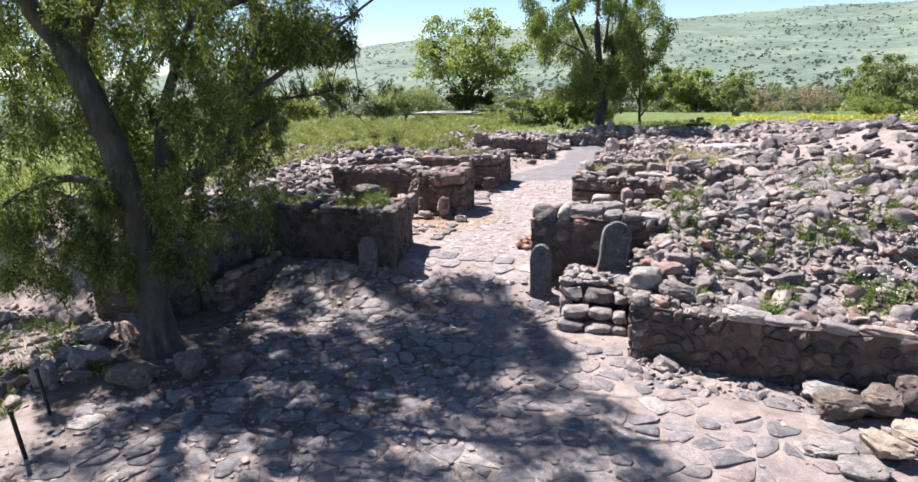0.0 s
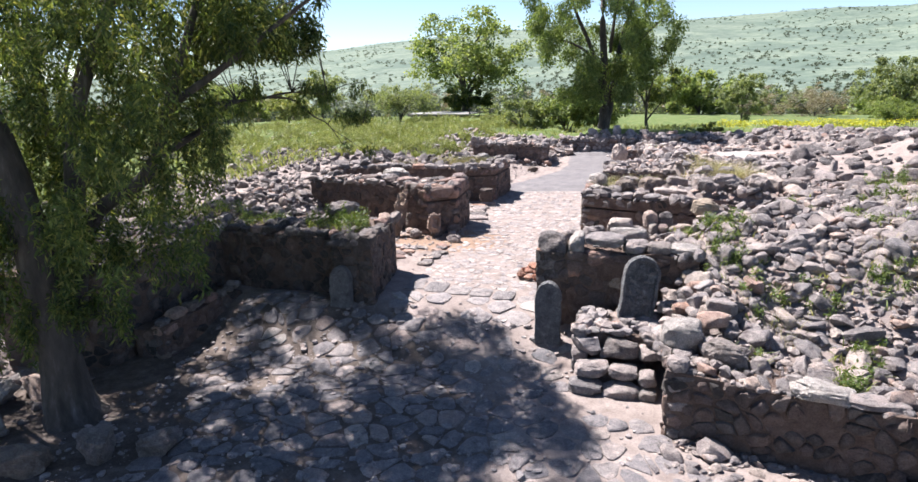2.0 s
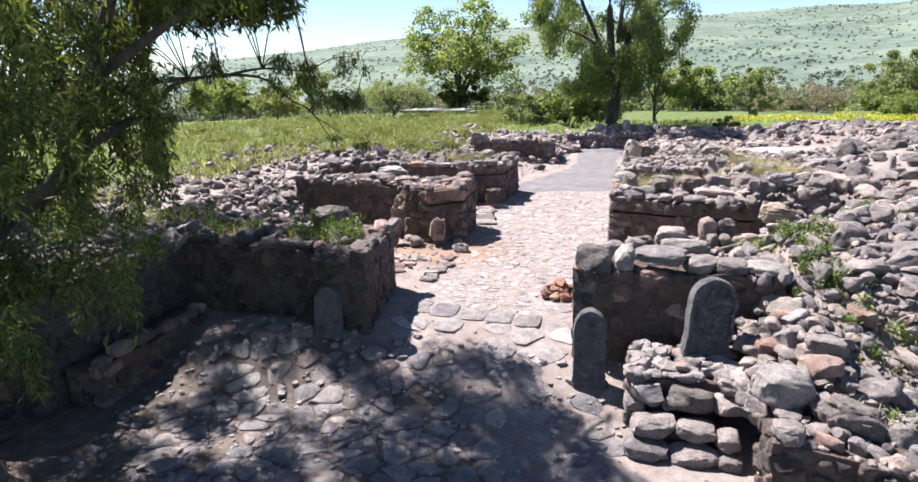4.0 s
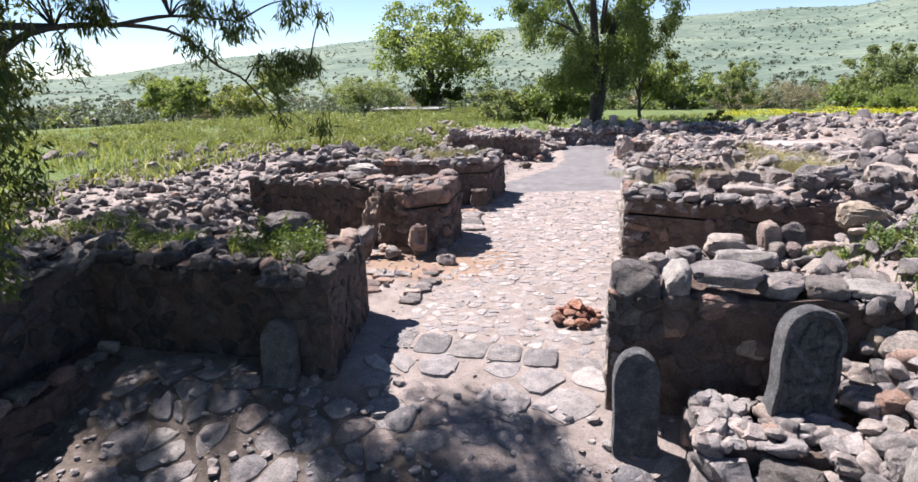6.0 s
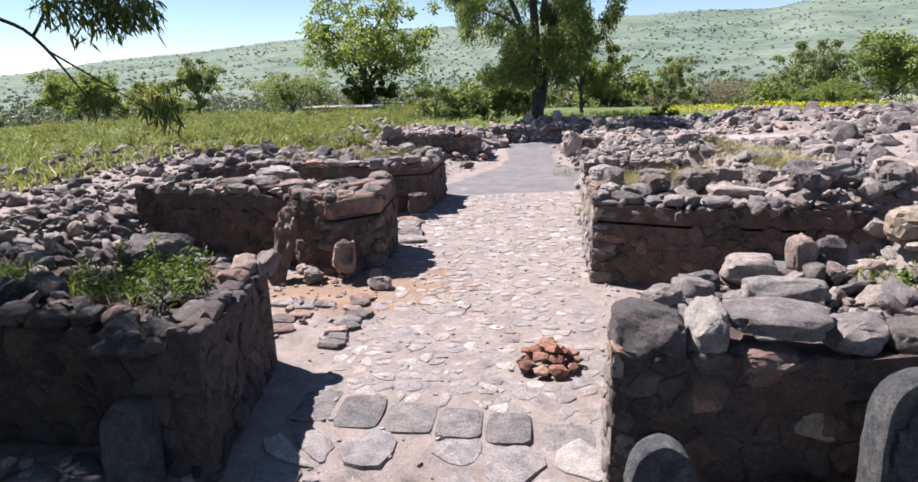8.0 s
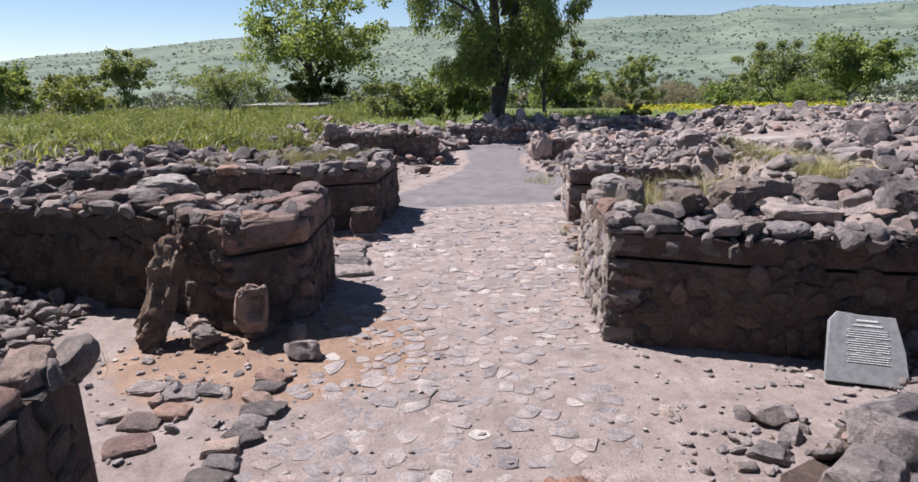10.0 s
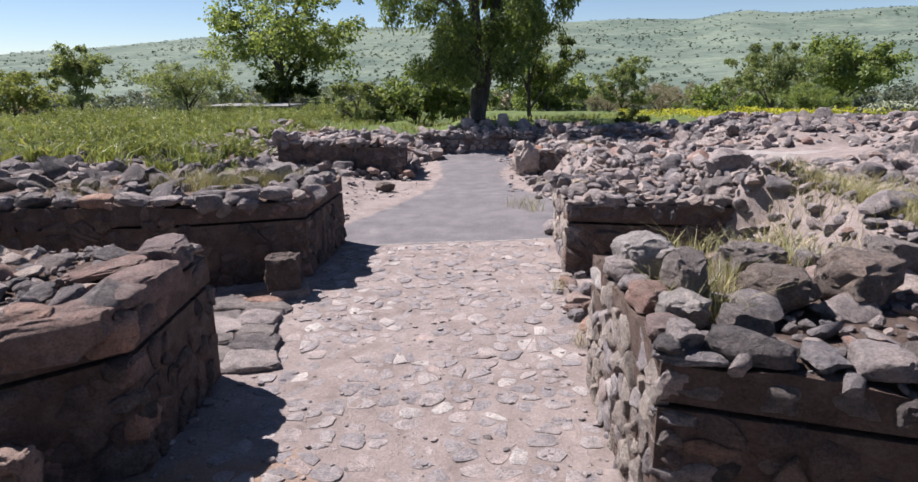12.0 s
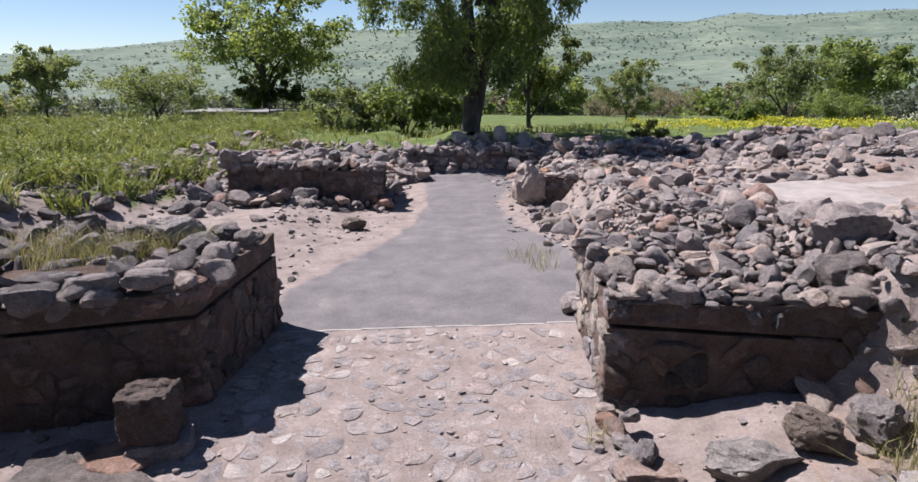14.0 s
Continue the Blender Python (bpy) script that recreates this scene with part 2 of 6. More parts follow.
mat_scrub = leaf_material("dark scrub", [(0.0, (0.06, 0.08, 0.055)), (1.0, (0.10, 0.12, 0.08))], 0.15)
# Grey-blue cast: distance haze is put into these leaf colours.
mat_woods_hazed = leaf_material("haze-tinted valley woods", [(0.0, (0.075, 0.092, 0.078)), (0.6, (0.105, 0.125, 0.102)), (1.0, (0.15, 0.165, 0.13))], 0.3)
mat_euc_far = leaf_material("tall eucalyptus leaves", [(0.0, (0.075, 0.115, 0.042)), (0.5, (0.12, 0.17, 0.06)), (1.0, (0.19, 0.235, 0.085))], 0.45)
mat_yellow = leaf_material("mustard flowers", [(0.0, (0.24, 0.30, 0.03)), (0.4, (0.46, 0.44, 0.03)), (1.0, (0.60, 0.52, 0.04))], 0.2)
mat_white = leaf_material("white flower heads", [(0.0, (0.55, 0.57, 0.48)), (1.0, (0.75, 0.75, 0.68))], 0.2)


def bark_material():
    m, t, b = material("bark")
    pos = world_pos(t)
    mp = t.nodes.new("ShaderNodeMapping")
    mp.inputs["Scale"].default_value = (1, 1, 0.25)
    t.links.new(pos, mp.inputs["Vector"])
    c = ramp(t, noise_tex(t, mp.outputs["Vector"], 6, 6, 0.65), [(0.35, (0.035, 0.03, 0.026)), (0.55, (0.07, 0.058, 0.05)), (0.7, (0.13, 0.113, 0.104)), (0.84, (0.25, 0.23, 0.22))])
    t.links.new(c, b.inputs["Base Color"])
    b.inputs["Roughness"].default_value = 0.9
    bump(t, b, noise_tex(t, mp.outputs["Vector"], 20, 6, 0.7), 0.8, 0.03)
    return m


mat_bark = bark_material()


def plain_material(name, colour, rough, metal=0.0, scale=12.0):
    m, t, b = material(name)
    f = noise_tex(t, world_pos(t), scale, 5, 0.65)
    c = mix(t, 1.0, colour, ramp(t, f, [(0.3, (0.7, 0.7, 0.7)), (0.7, (1.15, 1.15, 1.15))]), "MULTIPLY")
    t.links.new(c, b.inputs["Base Color"])
    b.inputs["Roughness"].default_value, b.inputs["Metallic"].default_value = rough, metal
    bump(t, b, f, 0.2, 0.01)
    return m


mat_iron = plain_material("black painted iron", (0.02, 0.02, 0.022), 0.5, 0.6)
mat_rail = plain_material("weathered rail", (0.10, 0.085, 0.075), 0.7)
mat_deck = plain_material("bleached deck", (0.26, 0.245, 0.23), 0.8)
mat_sign = plain_material("honed grey stone", (0.23, 0.235, 0.245), 0.6)
mat_letter = plain_material("pale engraving", (0.62, 0.62, 0.62), 0.8)
mat_slab = plain_material("pale plaster floor", (0.29, 0.255, 0.24), 0.9, 0, 3.0)
mat_concrete = plain_material("kerb concrete", (0.33, 0.30, 0.28), 0.9)

# ---------------------------------------------------------------- helpers for meshes


def link_mesh(name, verts, faces, mat, parent=None, smooth=False, sharp=None):
    me = bpy.data.meshes.new(name)
    me.from_pydata([tuple(v) for v in verts], [], [tuple(f) for f in faces])
    me.materials.append(mat)
    if smooth:
        me.polygons.foreach_set("use_smooth", [True] * len(me.polygons))
        if sharp:
            me.set_sharp_from_angle(angle=radians(sharp))
    ob = new(name, me)
    ob.parent = parent
    return ob


def part(name, bm, mat, parent, label=""):
    me = bpy.data.meshes.new(name)
    bm.to_mesh(me)
    bm.free()
    me.materials.append(mat)
    ob = new(name, me)
    ob.parent = parent
    return tagged(ob, label)


def fast_mesh(name, verts, tris, mat, smooth=False):
    """One mesh from arrays of corners and triangles."""
    verts, tris = np.asarray(verts, np.float32), np.asarray(tris, np.int32)
    me = bpy.data.meshes.new(name)
    n, k = len(tris), tris.shape[1]
    me.vertices.add(len(verts))
    me.vertices.foreach_set("co", verts.ravel())
    me.loops.add(n * k)
    me.loops.foreach_set("vertex_index", tris.ravel())
    me.polygons.add(n)
    me.polygons.foreach_set("loop_start", np.arange(0, n * k, k, dtype=np.int32))
    me.materials.append(mat)
    me.update(calc_edges=True)
    if smooth:
        me.polygons.foreach_set("use_smooth", np.ones(n, bool))
    me.validate()
    return new(name, me)


def box(bm, size, m=None, bevel=0.0):
    g = bmesh.ops.create_cube(bm, size=1.0, matrix=(m or Matrix()) @ Matrix.Diagonal((*size, 1)))
    if bevel:
        edges = list({e for v in g["verts"] for e in v.link_edges})
        bmesh.ops.bevel(bm, geom=edges, offset=bevel, segments=2, profile=0.6, affect="EDGES")


def tube(points, radii, sides=8, wobble=0.0, rng=None):
    """Corners and quads of a tapering tube along points."""
    verts, faces = [], []
    pts = [Vector(p) for p in points]
    for k, p in enumerate(pts):
        d = (pts[min(k + 1, len(pts) - 1)] - pts[max(k - 1, 0)]).normalized()
        q = d.to_track_quat("Z", "Y")
        for s in range(sides):
            a = 2 * math.pi * s / sides
            r = radii[k] * (1 + (rng.uniform(-wobble, wobble) if rng else 0))
            verts.append(p + q @ Vector((math.cos(a) * r, math.sin(a) * r, 0)))
    for k in range(len(pts) - 1):
        for s in range(sides):
            a, b2 = k * sides + s, k * sides + (s + 1) % sides
            faces.append((a, b2, b2 + sides, a + sides))
    return verts, faces


def curve_points(ctrl, steps=5):
    """A smooth line (Catmull-Rom) of (point, radius) through control rows (x, y, z, radius)."""
    c = [np.array(p, float) for p in ctrl]
    c = [2 * c[0] - c[1]] + c + [2 * c[-1] - c[-2]]
    out = []
    for k in range(1, len(c) - 2):
        for s in range(steps):
            u = s / steps
            out.append(0.5 * (2 * c[k] + (c[k + 1] - c[k - 1]) * u + (2 * c[k - 1] - 5 * c[k] + 4 * c[k + 1] - c[k + 2]) * u * u
                              + (3 * c[k] - c[k - 1] - 3 * c[k + 1] + c[k + 2]) * u ** 3))
    out.append(c[-2])
    return out


def rock_arrays(seed, sub, boxy, cuts, rough, keep=(0.55, 0.84), pit=0.0):
    """Corners and triangles of one broken stone that fills a unit box."""
    rng = random.Random(seed)
    bm = bmesh.new()
    bmesh.ops.create_icosphere(bm, subdivisions=sub, radius=1.0)
    p = np.array([v.co[:] for v in bm.verts])
    f = np.array([[v.index for v in t.verts] for t in bm.faces])
    bm.free()
    p = np.sign(p) * np.abs(p) ** boxy
    for _ in range(cuts):
        n = np.array([rng.gauss(0, 1) for _ in range(3)])
        n /= np.linalg.norm(n)
        far = (p @ n).max()
        over = np.maximum(p @ n - far * rng.uniform(*keep), 0)
        p = p - np.outer(over, n)
    off = Vector((seed * 3.7, seed * 1.3, 0))
    p = np.array([q * (1 + rough * noise.noise(Vector(q) * 1.7 + off) + 0.4 * rough * noise.noise(Vector(q) * 4.5 + off)) for q in p])
    if pit:
        p = np.array([q * (1 - pit * max(0.0, noise.noise(Vector(q) * 5.5 + off)) + 0.35 * pit * noise.noise(Vector(q) * 10 + off)) for q in p])
    lo, hi = p.min(0), p.max(0)
    return (p - (lo + hi) / 2) / (hi - lo), f


BLOCKS = [rock_arrays(s, 4, 0.42, 6, 0.12, (0.66, 0.92), 0.09) for s in range(1, 17)]
ROUGH = [rock_arrays(120 + s, 4, 0.7, 6, 0.2, (0.58, 0.9), 0.17) for s in range(12)]
CHIPS = [rock_arrays(80 + s, 1, 0.8, 3, 0.1) for s in range(8)]
BOULDERS = [rock_arrays(20 + s, 3, 0.74, 8, 0.17, (0.52, 0.87), 0.09) for s in range(16)]
ROUND = [rock_arrays(150 + s, 4, 0.6, 5, 0.14, (0.68, 0.92), 0.09) for s in range(12)]
PEBBLES = [rock_arrays(50 + s, 2, 0.74, 7, 0.18, (0.5, 0.86)) for s in range(16)]


def rock_mesh(name, arrays, mat):
    me = bpy.data.meshes.new(name)
    me.from_pydata([tuple(v) for v in arrays[0]], [], [tuple(map(int, f)) for f in arrays[1]])
    me.materials.append(mat)
    me.polygons.foreach_set("use_smooth", [True] * len(me.polygons))
    me.set_sharp_from_angle(angle=radians(34))
    return me


BLOCK_FACE = [rock_mesh("wall stone", a, mat_face) for a in BLOCKS]
BLOCK_GREY = [rock_mesh("grey wall stone", a, mat_stone) for a in BLOCKS]
BLOCK_PIT = [rock_mesh("pitted wall stone", a, mat_pitted) for a in BLOCKS]
BOULDER_PALE = [rock_mesh("pale stone", a, mat_cobble) for a in BOULDERS]
BOULDER_GREY = [rock_mesh("boulder", a, mat_stone) for a in BOULDERS]
BOULDER_TAN = [rock_mesh("tan boulder", a, mat_tan) for a in BOULDERS]
ROUND_GREY = [rock_mesh("worn block", a, mat_stone) for a in ROUND]
ROUND_PALE = [rock_mesh("pale worn block", a, mat_palestone) for a in ROUND]
ROUND_PIT = [rock_mesh("pitted worn block", a, mat_pitted) for a in ROUND]
ROUND_FACE = [rock_mesh("ruddy worn block", a, mat_face) for a in ROUND]
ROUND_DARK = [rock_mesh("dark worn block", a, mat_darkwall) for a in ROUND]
ROUGH_GREY = [rock_mesh("rough boulder", a, mat_stone) for a in ROUGH]
ROUGH_DARK = [rock_mesh("rough dark boulder", a, mat_pitted) for a in ROUGH]
ROUGH_RED = [rock_mesh("rough ruddy boulder", a, mat_face) for a in ROUGH]


def place(name, me, m, parent=None):
    ob = new(name, me)
    ob.parent = parent
    ob.matrix_basis = m
    return ob


def stone_pose(x, y, z, sx, sy, sz, rx=0, ry=0, rz=0):
    return pose(x, y, z, rx, ry, rz) @ Matrix.Diagonal((sx, sy, sz, 1))


def merge(name, items, mat):
    """One mesh of many stones: items of (corners, triangles, matrix)."""
    vs, fs, at = [], [], 0
    for v, f, m in items:
        a = np.array(m)
        vs.append(v @ a[:3, :3].T + a[:3, 3])
        fs.append(f + at)
        at += len(v)
    ob = fast_mesh(name, np.concatenate(vs), np.concatenate(fs), mat, smooth=True)
    ob.data.set_sharp_from_angle(angle=radians(34))
    return ob


# ---------------------------------------------------------------- the lie of the land


def ss(a, b, x):
    u = np.clip((x - a) / (b - a), 0, 1)
    return u * u * (3 - 2 * u)


def lattice(x, y, seed=0):
    xi, yi = np.floor(x).astype(np.int64), np.floor(y).astype(np.int64)
    u, v = x - xi, y - yi
    u, v = u * u * (3 - 2 * u), v * v * (3 - 2 * v)

    def h(a, b):
        n = (a * 374761393 + b * 668265263 + seed * 974711) & 0x7FFFFFFF
        n = ((n ^ (n >> 13)) * 1274126177) & 0x7FFFFFFF
        return ((n ^ (n >> 16)) & 0xFFFF) / 65535.0
    return (h(xi, yi) * (1 - u) + h(xi + 1, yi) * u) * (1 - v) + (h(xi, yi + 1) * (1 - u) + h(xi + 1, yi + 1) * u) * v - 0.5


# Height of the skyline of the range behind, in degrees, by bearing in degrees from the road's axis.
BEARING = [-180, -100, -60, -46, -41, -35, -29, -23, -12, 0, 9.6, 14.3, 18.8, 22.5, 25.5, 33, 60, 100, 180]
RIDGE = [0.2, 0.2, 0.25, 0.4, 0.7, 1.6, 2.05, 2.7, 3.55, 3.75, 3.85, 4.1, 3.9, 4.4, 3.95, 4.1, 3.5, 1.0, 0.2]


def ground(x, y):
    x, y = np.asarray(x, float), np.asarray(y, float)
    z = -0.6 + 0.6 * ss(-3.2, -0.3, y) - 0.10 * ss(3, 8, y) + 0.16 * ss(8, 13.5, y) - 0.15 * ss(15, 22, y)
    z = z + 0.03 * np.clip(x, -3, 3) * ss(9, 13, y)
    z = z - 0.35 * ss(-5.0, -8.0, x) * ss(-6.5, -8.5, y)
    z = z + 0.2 * np.exp(-((x + 4.2) / 1.1) ** 2 - ((y + 1.5) / 0.7) ** 2)
    left = ss(-6.4, -9.0, x) * ss(-4.6, -2.0, y)
    z = z + left * (1.25 - 0.75 * ss(14, 24, y))
    deep = np.maximum(ss(1.2, 1.9, y) * ss(4.8, 4.2, y), 0.25 * ss(7.4, 8.0, y) * ss(11, 10.4, y))
    edge = 4.3 + 1.4 * deep - 1.0 * ss(13.5, 16, y)
    right = ss(0, 0.9 + 1.9 * deep, x - edge + 0.5 * deep) * ss(0.0, 0.5, y + 3.85 + 0.2 * np.clip(x - 4.25, 0, 10))
    rise = 0.85 + 1.05 * ss(-4.4, 1.0, y) - 0.45 * ss(3, 8, y) - 0.45 * ss(12, 17, y) - 0.3 * ss(18, 26, y) + 0.075 * np.clip(x - 8, 0, 14) * ss(26, 14, y)
    rise = rise + 0.75 * ss(8, 12, x) * ss(18.8, 20.8, y) * ss(31, 25, y) + 0.5 * ss(11.3, 13.5, x) * ss(6, 10, y) * ss(20.8, 18.8, y)
    z = z + right * rise
    z = z + 0.38 * ss(2.5, 4.2, x) * ss(7.6, 8.3, y) * ss(11.6, 10.8, y) * ss(6.4, 5.6, x)
    z = np.where(y > 27, np.maximum(z, 0.82 * ss(27.8, 29.2, y) * ss(-1.5, 0.5, x)), z) * (1 - 0.6 * ss(34, 45, y))
    z = z + ss(14, 20, y) * ss(-1.5, -4, x) * 0.3
    even = 1 - 0.85 * ss(13.2, 13.6, y) * ss(29, 28, y) * ss(2.4, 1.8, np.abs(x - 0.5))
    z = z + 0.10 * lattice(x * 0.6, y * 0.6, 3) * (1 + ss(10, 60, np.hypot(x, y)) * 4) + even * (0.035 * lattice(x * 2.3, y * 2.3, 5) + 0.02 * lattice(x * 6, y * 6, 8))
    z = z - 2.6 * ss(38, 62, y) * ss(-7, 2, x)
    r = np.hypot(x - 1, y)
    fall = ss(50, 310, r)
    z = z * (1 - ss(60, 130, r)) - 18 * fall - 0.4 * ss(40, 75, r)
    top = np.tan(np.radians(np.interp(np.degrees(np.arctan2(x - 1, y)), BEARING, RIDGE)))
    up = ss(480, 2300, r) * 0.72 + 0.28 * np.clip((r - 480) / 1820, 0, 1)
    z = z + up * (top * 2300 + 22) * np.where(r > 2300, 1 - 0.25 * ss(2300, 3200, r), 1)
    big = ss(500, 1300, r) * ss(2500, 1500, r)
    z = z + big * (26 * lattice(x / 310, y / 310, 11) + 10 * lattice(x / 90, y / 90, 12))
    return z


def gz(x, y):
    return float(ground(np.array([x]), np.array([y]))[0])


def axis(lo, hi, fine, far, grow):
    mid = list(np.arange(lo, hi + 1e-6, fine))
    out, step, at = [], fine, hi
    while at < far:
        step *= grow
        at += step
        out.append(at)
    back, step, at = [], fine, lo
    while at > -far:
        step *= grow
        at -= step
        back.append(at)
    return np.array(back[::-1] + mid + out)


def build_ground():
    xs, ys = axis(-10, 11, 0.14, 3400, 1.075), axis(-10, 30, 0.14, 3400, 1.075)
    gx, gy = np.meshgrid(xs, ys)
    x, y = gx.ravel(), gy.ravel()
    z = ground(x, y)
    w, h = len(xs), len(ys)
    i = (np.arange(h - 1)[:, None] * w + np.arange(w - 1)[None, :]).ravel()
    quads = np.stack([i, i + 1, i + w + 1, i + w], 1)
    ob = fast_mesh("ground", np.stack([x, y, z], 1), quads, mat_ground, smooth=True)
    r = np.hypot(x - 1, y)
    meadow = ss(17, 22, y) * ss(-5.5, -9, x) + ss(-13, -17, x) * ss(-3, 3, y) + ss(29.2, 30.5, y) + ss(44, 60, r) * 1.0 + ss(-9, -11, x) * ss(-3, -7, y) * 0.6 + ss(14, 20, x) * 0.8 + ss(-15, -24, y) * 0.7
    lo, hi = np.interp(y, (13, 15, 18.5, 22, 27.3), (-2.0, -2.0, -0.6, -0.05, -0.3)), np.interp(y, (13, 16.6, 19.5, 22.4, 26.6), (2.6, 3.0, 2.1, 1.65, 2.4))
    half, mid = (hi - lo) / 2, (hi + lo) / 2
    gravel = ss(13.3, 13.5, y) * ss(28.5, 27.8, y) * ss(half + 0.8, half - 0.5, np.abs(x - mid))
    clay = ss(2.3, 0.5, np.hypot((x + 2.5) / 1.3, (y - 4.6) / 1.0)) * 0.85 + ss(2.6, 0.6, np.hypot((x + 0.9) / 0.7, y - 5.6)) * 0.42 + ss(1.6, 0.4, np.hypot((x - 4.2) / 1.6, y - 10.2)) * 0.4
    zone = np.stack([np.clip(meadow, 0, 1), gravel, clay, np.ones_like(x)], 1).astype(np.float32)
    ca = ob.data.color_attributes.new("zone", "FLOAT_COLOR", "POINT")
    ca.data.foreach_set("color", zone.ravel())
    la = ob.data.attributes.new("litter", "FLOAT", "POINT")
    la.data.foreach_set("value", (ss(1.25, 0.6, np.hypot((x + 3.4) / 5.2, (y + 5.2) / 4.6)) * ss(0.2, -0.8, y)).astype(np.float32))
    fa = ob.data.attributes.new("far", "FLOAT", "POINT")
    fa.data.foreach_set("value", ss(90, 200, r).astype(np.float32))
    return tagged(ob, "trodden pinkish earth, gravel path, meadow and far green slopes", "ground", kind="structure")


build_ground()

# ---------------------------------------------------------------- walls of field stones
WALLS = []      # footprint and top of each wall, for what lies on them


def inside(poly, x, y):
    hit = False
    for k in range(len(poly)):
        (x1, y1), (x2, y2) = poly[k], poly[k - 1]
        if (y1 > y) != (y2 > y) and x < (x2 - x1) * (y - y1) / (y2 - y1) + x1:
            hit = not hit
    return hit


def surf(x, y):
    z = gz(x, y)
    for poly, top in WALLS:
        if inside(poly, x, y):
            z = max(z, top - 0.03)
    return z


def shrink(poly, d):
    n, out = len(poly), []
    for k in range(n):
        p0, p, p1 = (Vector(poly[j % n]) for j in (k - 1, k, k + 1))
        a, b = (p - p0).normalized(), (p1 - p).normalized()
        na, nb = Vector((-a.y, a.x)), Vector((-b.y, b.x))
        m = (na + nb)
        m = m / max(m.length_squared, 0.3) * 2 * d
        out.append((p.x + m.x, p.y + m.y))
    return out


def rubble_core(name, poly, z0, top, seed, label, slot=None):
    """The mud-and-rubble body of a wall: its footprint drawn up with an uneven top, and a deep slot all round at one height."""
    bm = bmesh.new()
    inner = shrink(poly, 0.001)
    fs = [bm.faces.new([bm.verts.new((x, y, top)) for x, y in inner])]
    bmesh.ops.triangulate(bm, faces=fs)
    for _ in range(4):
        long = [e for e in bm.edges if e.calc_length() > 0.45]
        if not long:
            break
        bmesh.ops.subdivide_edges(bm, edges=long, cuts=1)
        bmesh.ops.triangulate(bm, faces=bm.faces[:])
    for v in bm.verts:
        v.co.z += 0.10 * noise.noise(v.co * 1.3 + Vector((seed, 0, 0))) + 0.05 * noise.noise(v.co * 4) - 0.03
    rim = [e for e in bm.edges if e.is_boundary]
    down = bmesh.ops.extrude_edge_only(bm, edges=rim)["geom"]
    low = [v for v in down if isinstance(v, bmesh.types.BMVert)]
    for v in low:
        v.co.z = z0 if slot is None else slot + 0.05
    if slot is not None:
        n = len(poly)
        ins = shrink(poly, 0.16)
        rows = [[bm.verts.new((x, y, z)) for x, y in q] for q, z in ((inner, slot + 0.05), (ins, slot + 0.05), (ins, slot), (inner, slot), (inner, z0))]
        for r0, r1 in zip(rows, rows[1:]):
            for k in range(n):
                bm.faces.new((r0[k], r0[(k + 1) % n], r1[(k + 1) % n], r1[k]))
    bmesh.ops.recalc_face_normals(bm, faces=bm.faces[:])
    ob = part(name, bm, mat_mud, None)
    return tagged(ob, label, "wall", kind="structure")


def clip_cell(poly, px, py, nx, ny):
    """The part of poly nearer to the origin side of the line through p with normal n."""
    out = []
    for k in range(len(poly)):
        a, b = poly[k], poly[(k + 1) % len(poly)]
        da, db = (a[0] - px) * nx + (a[1] - py) * ny, (b[0] - px) * nx + (b[1] - py) * ny
        if da <= 0:
            out.append(a)
        if da * db < 0:
            u = da / (da - db)
            out.append((a[0] + (b[0] - a[0]) * u, a[1] + (b[1] - a[1]) * u))
    return out


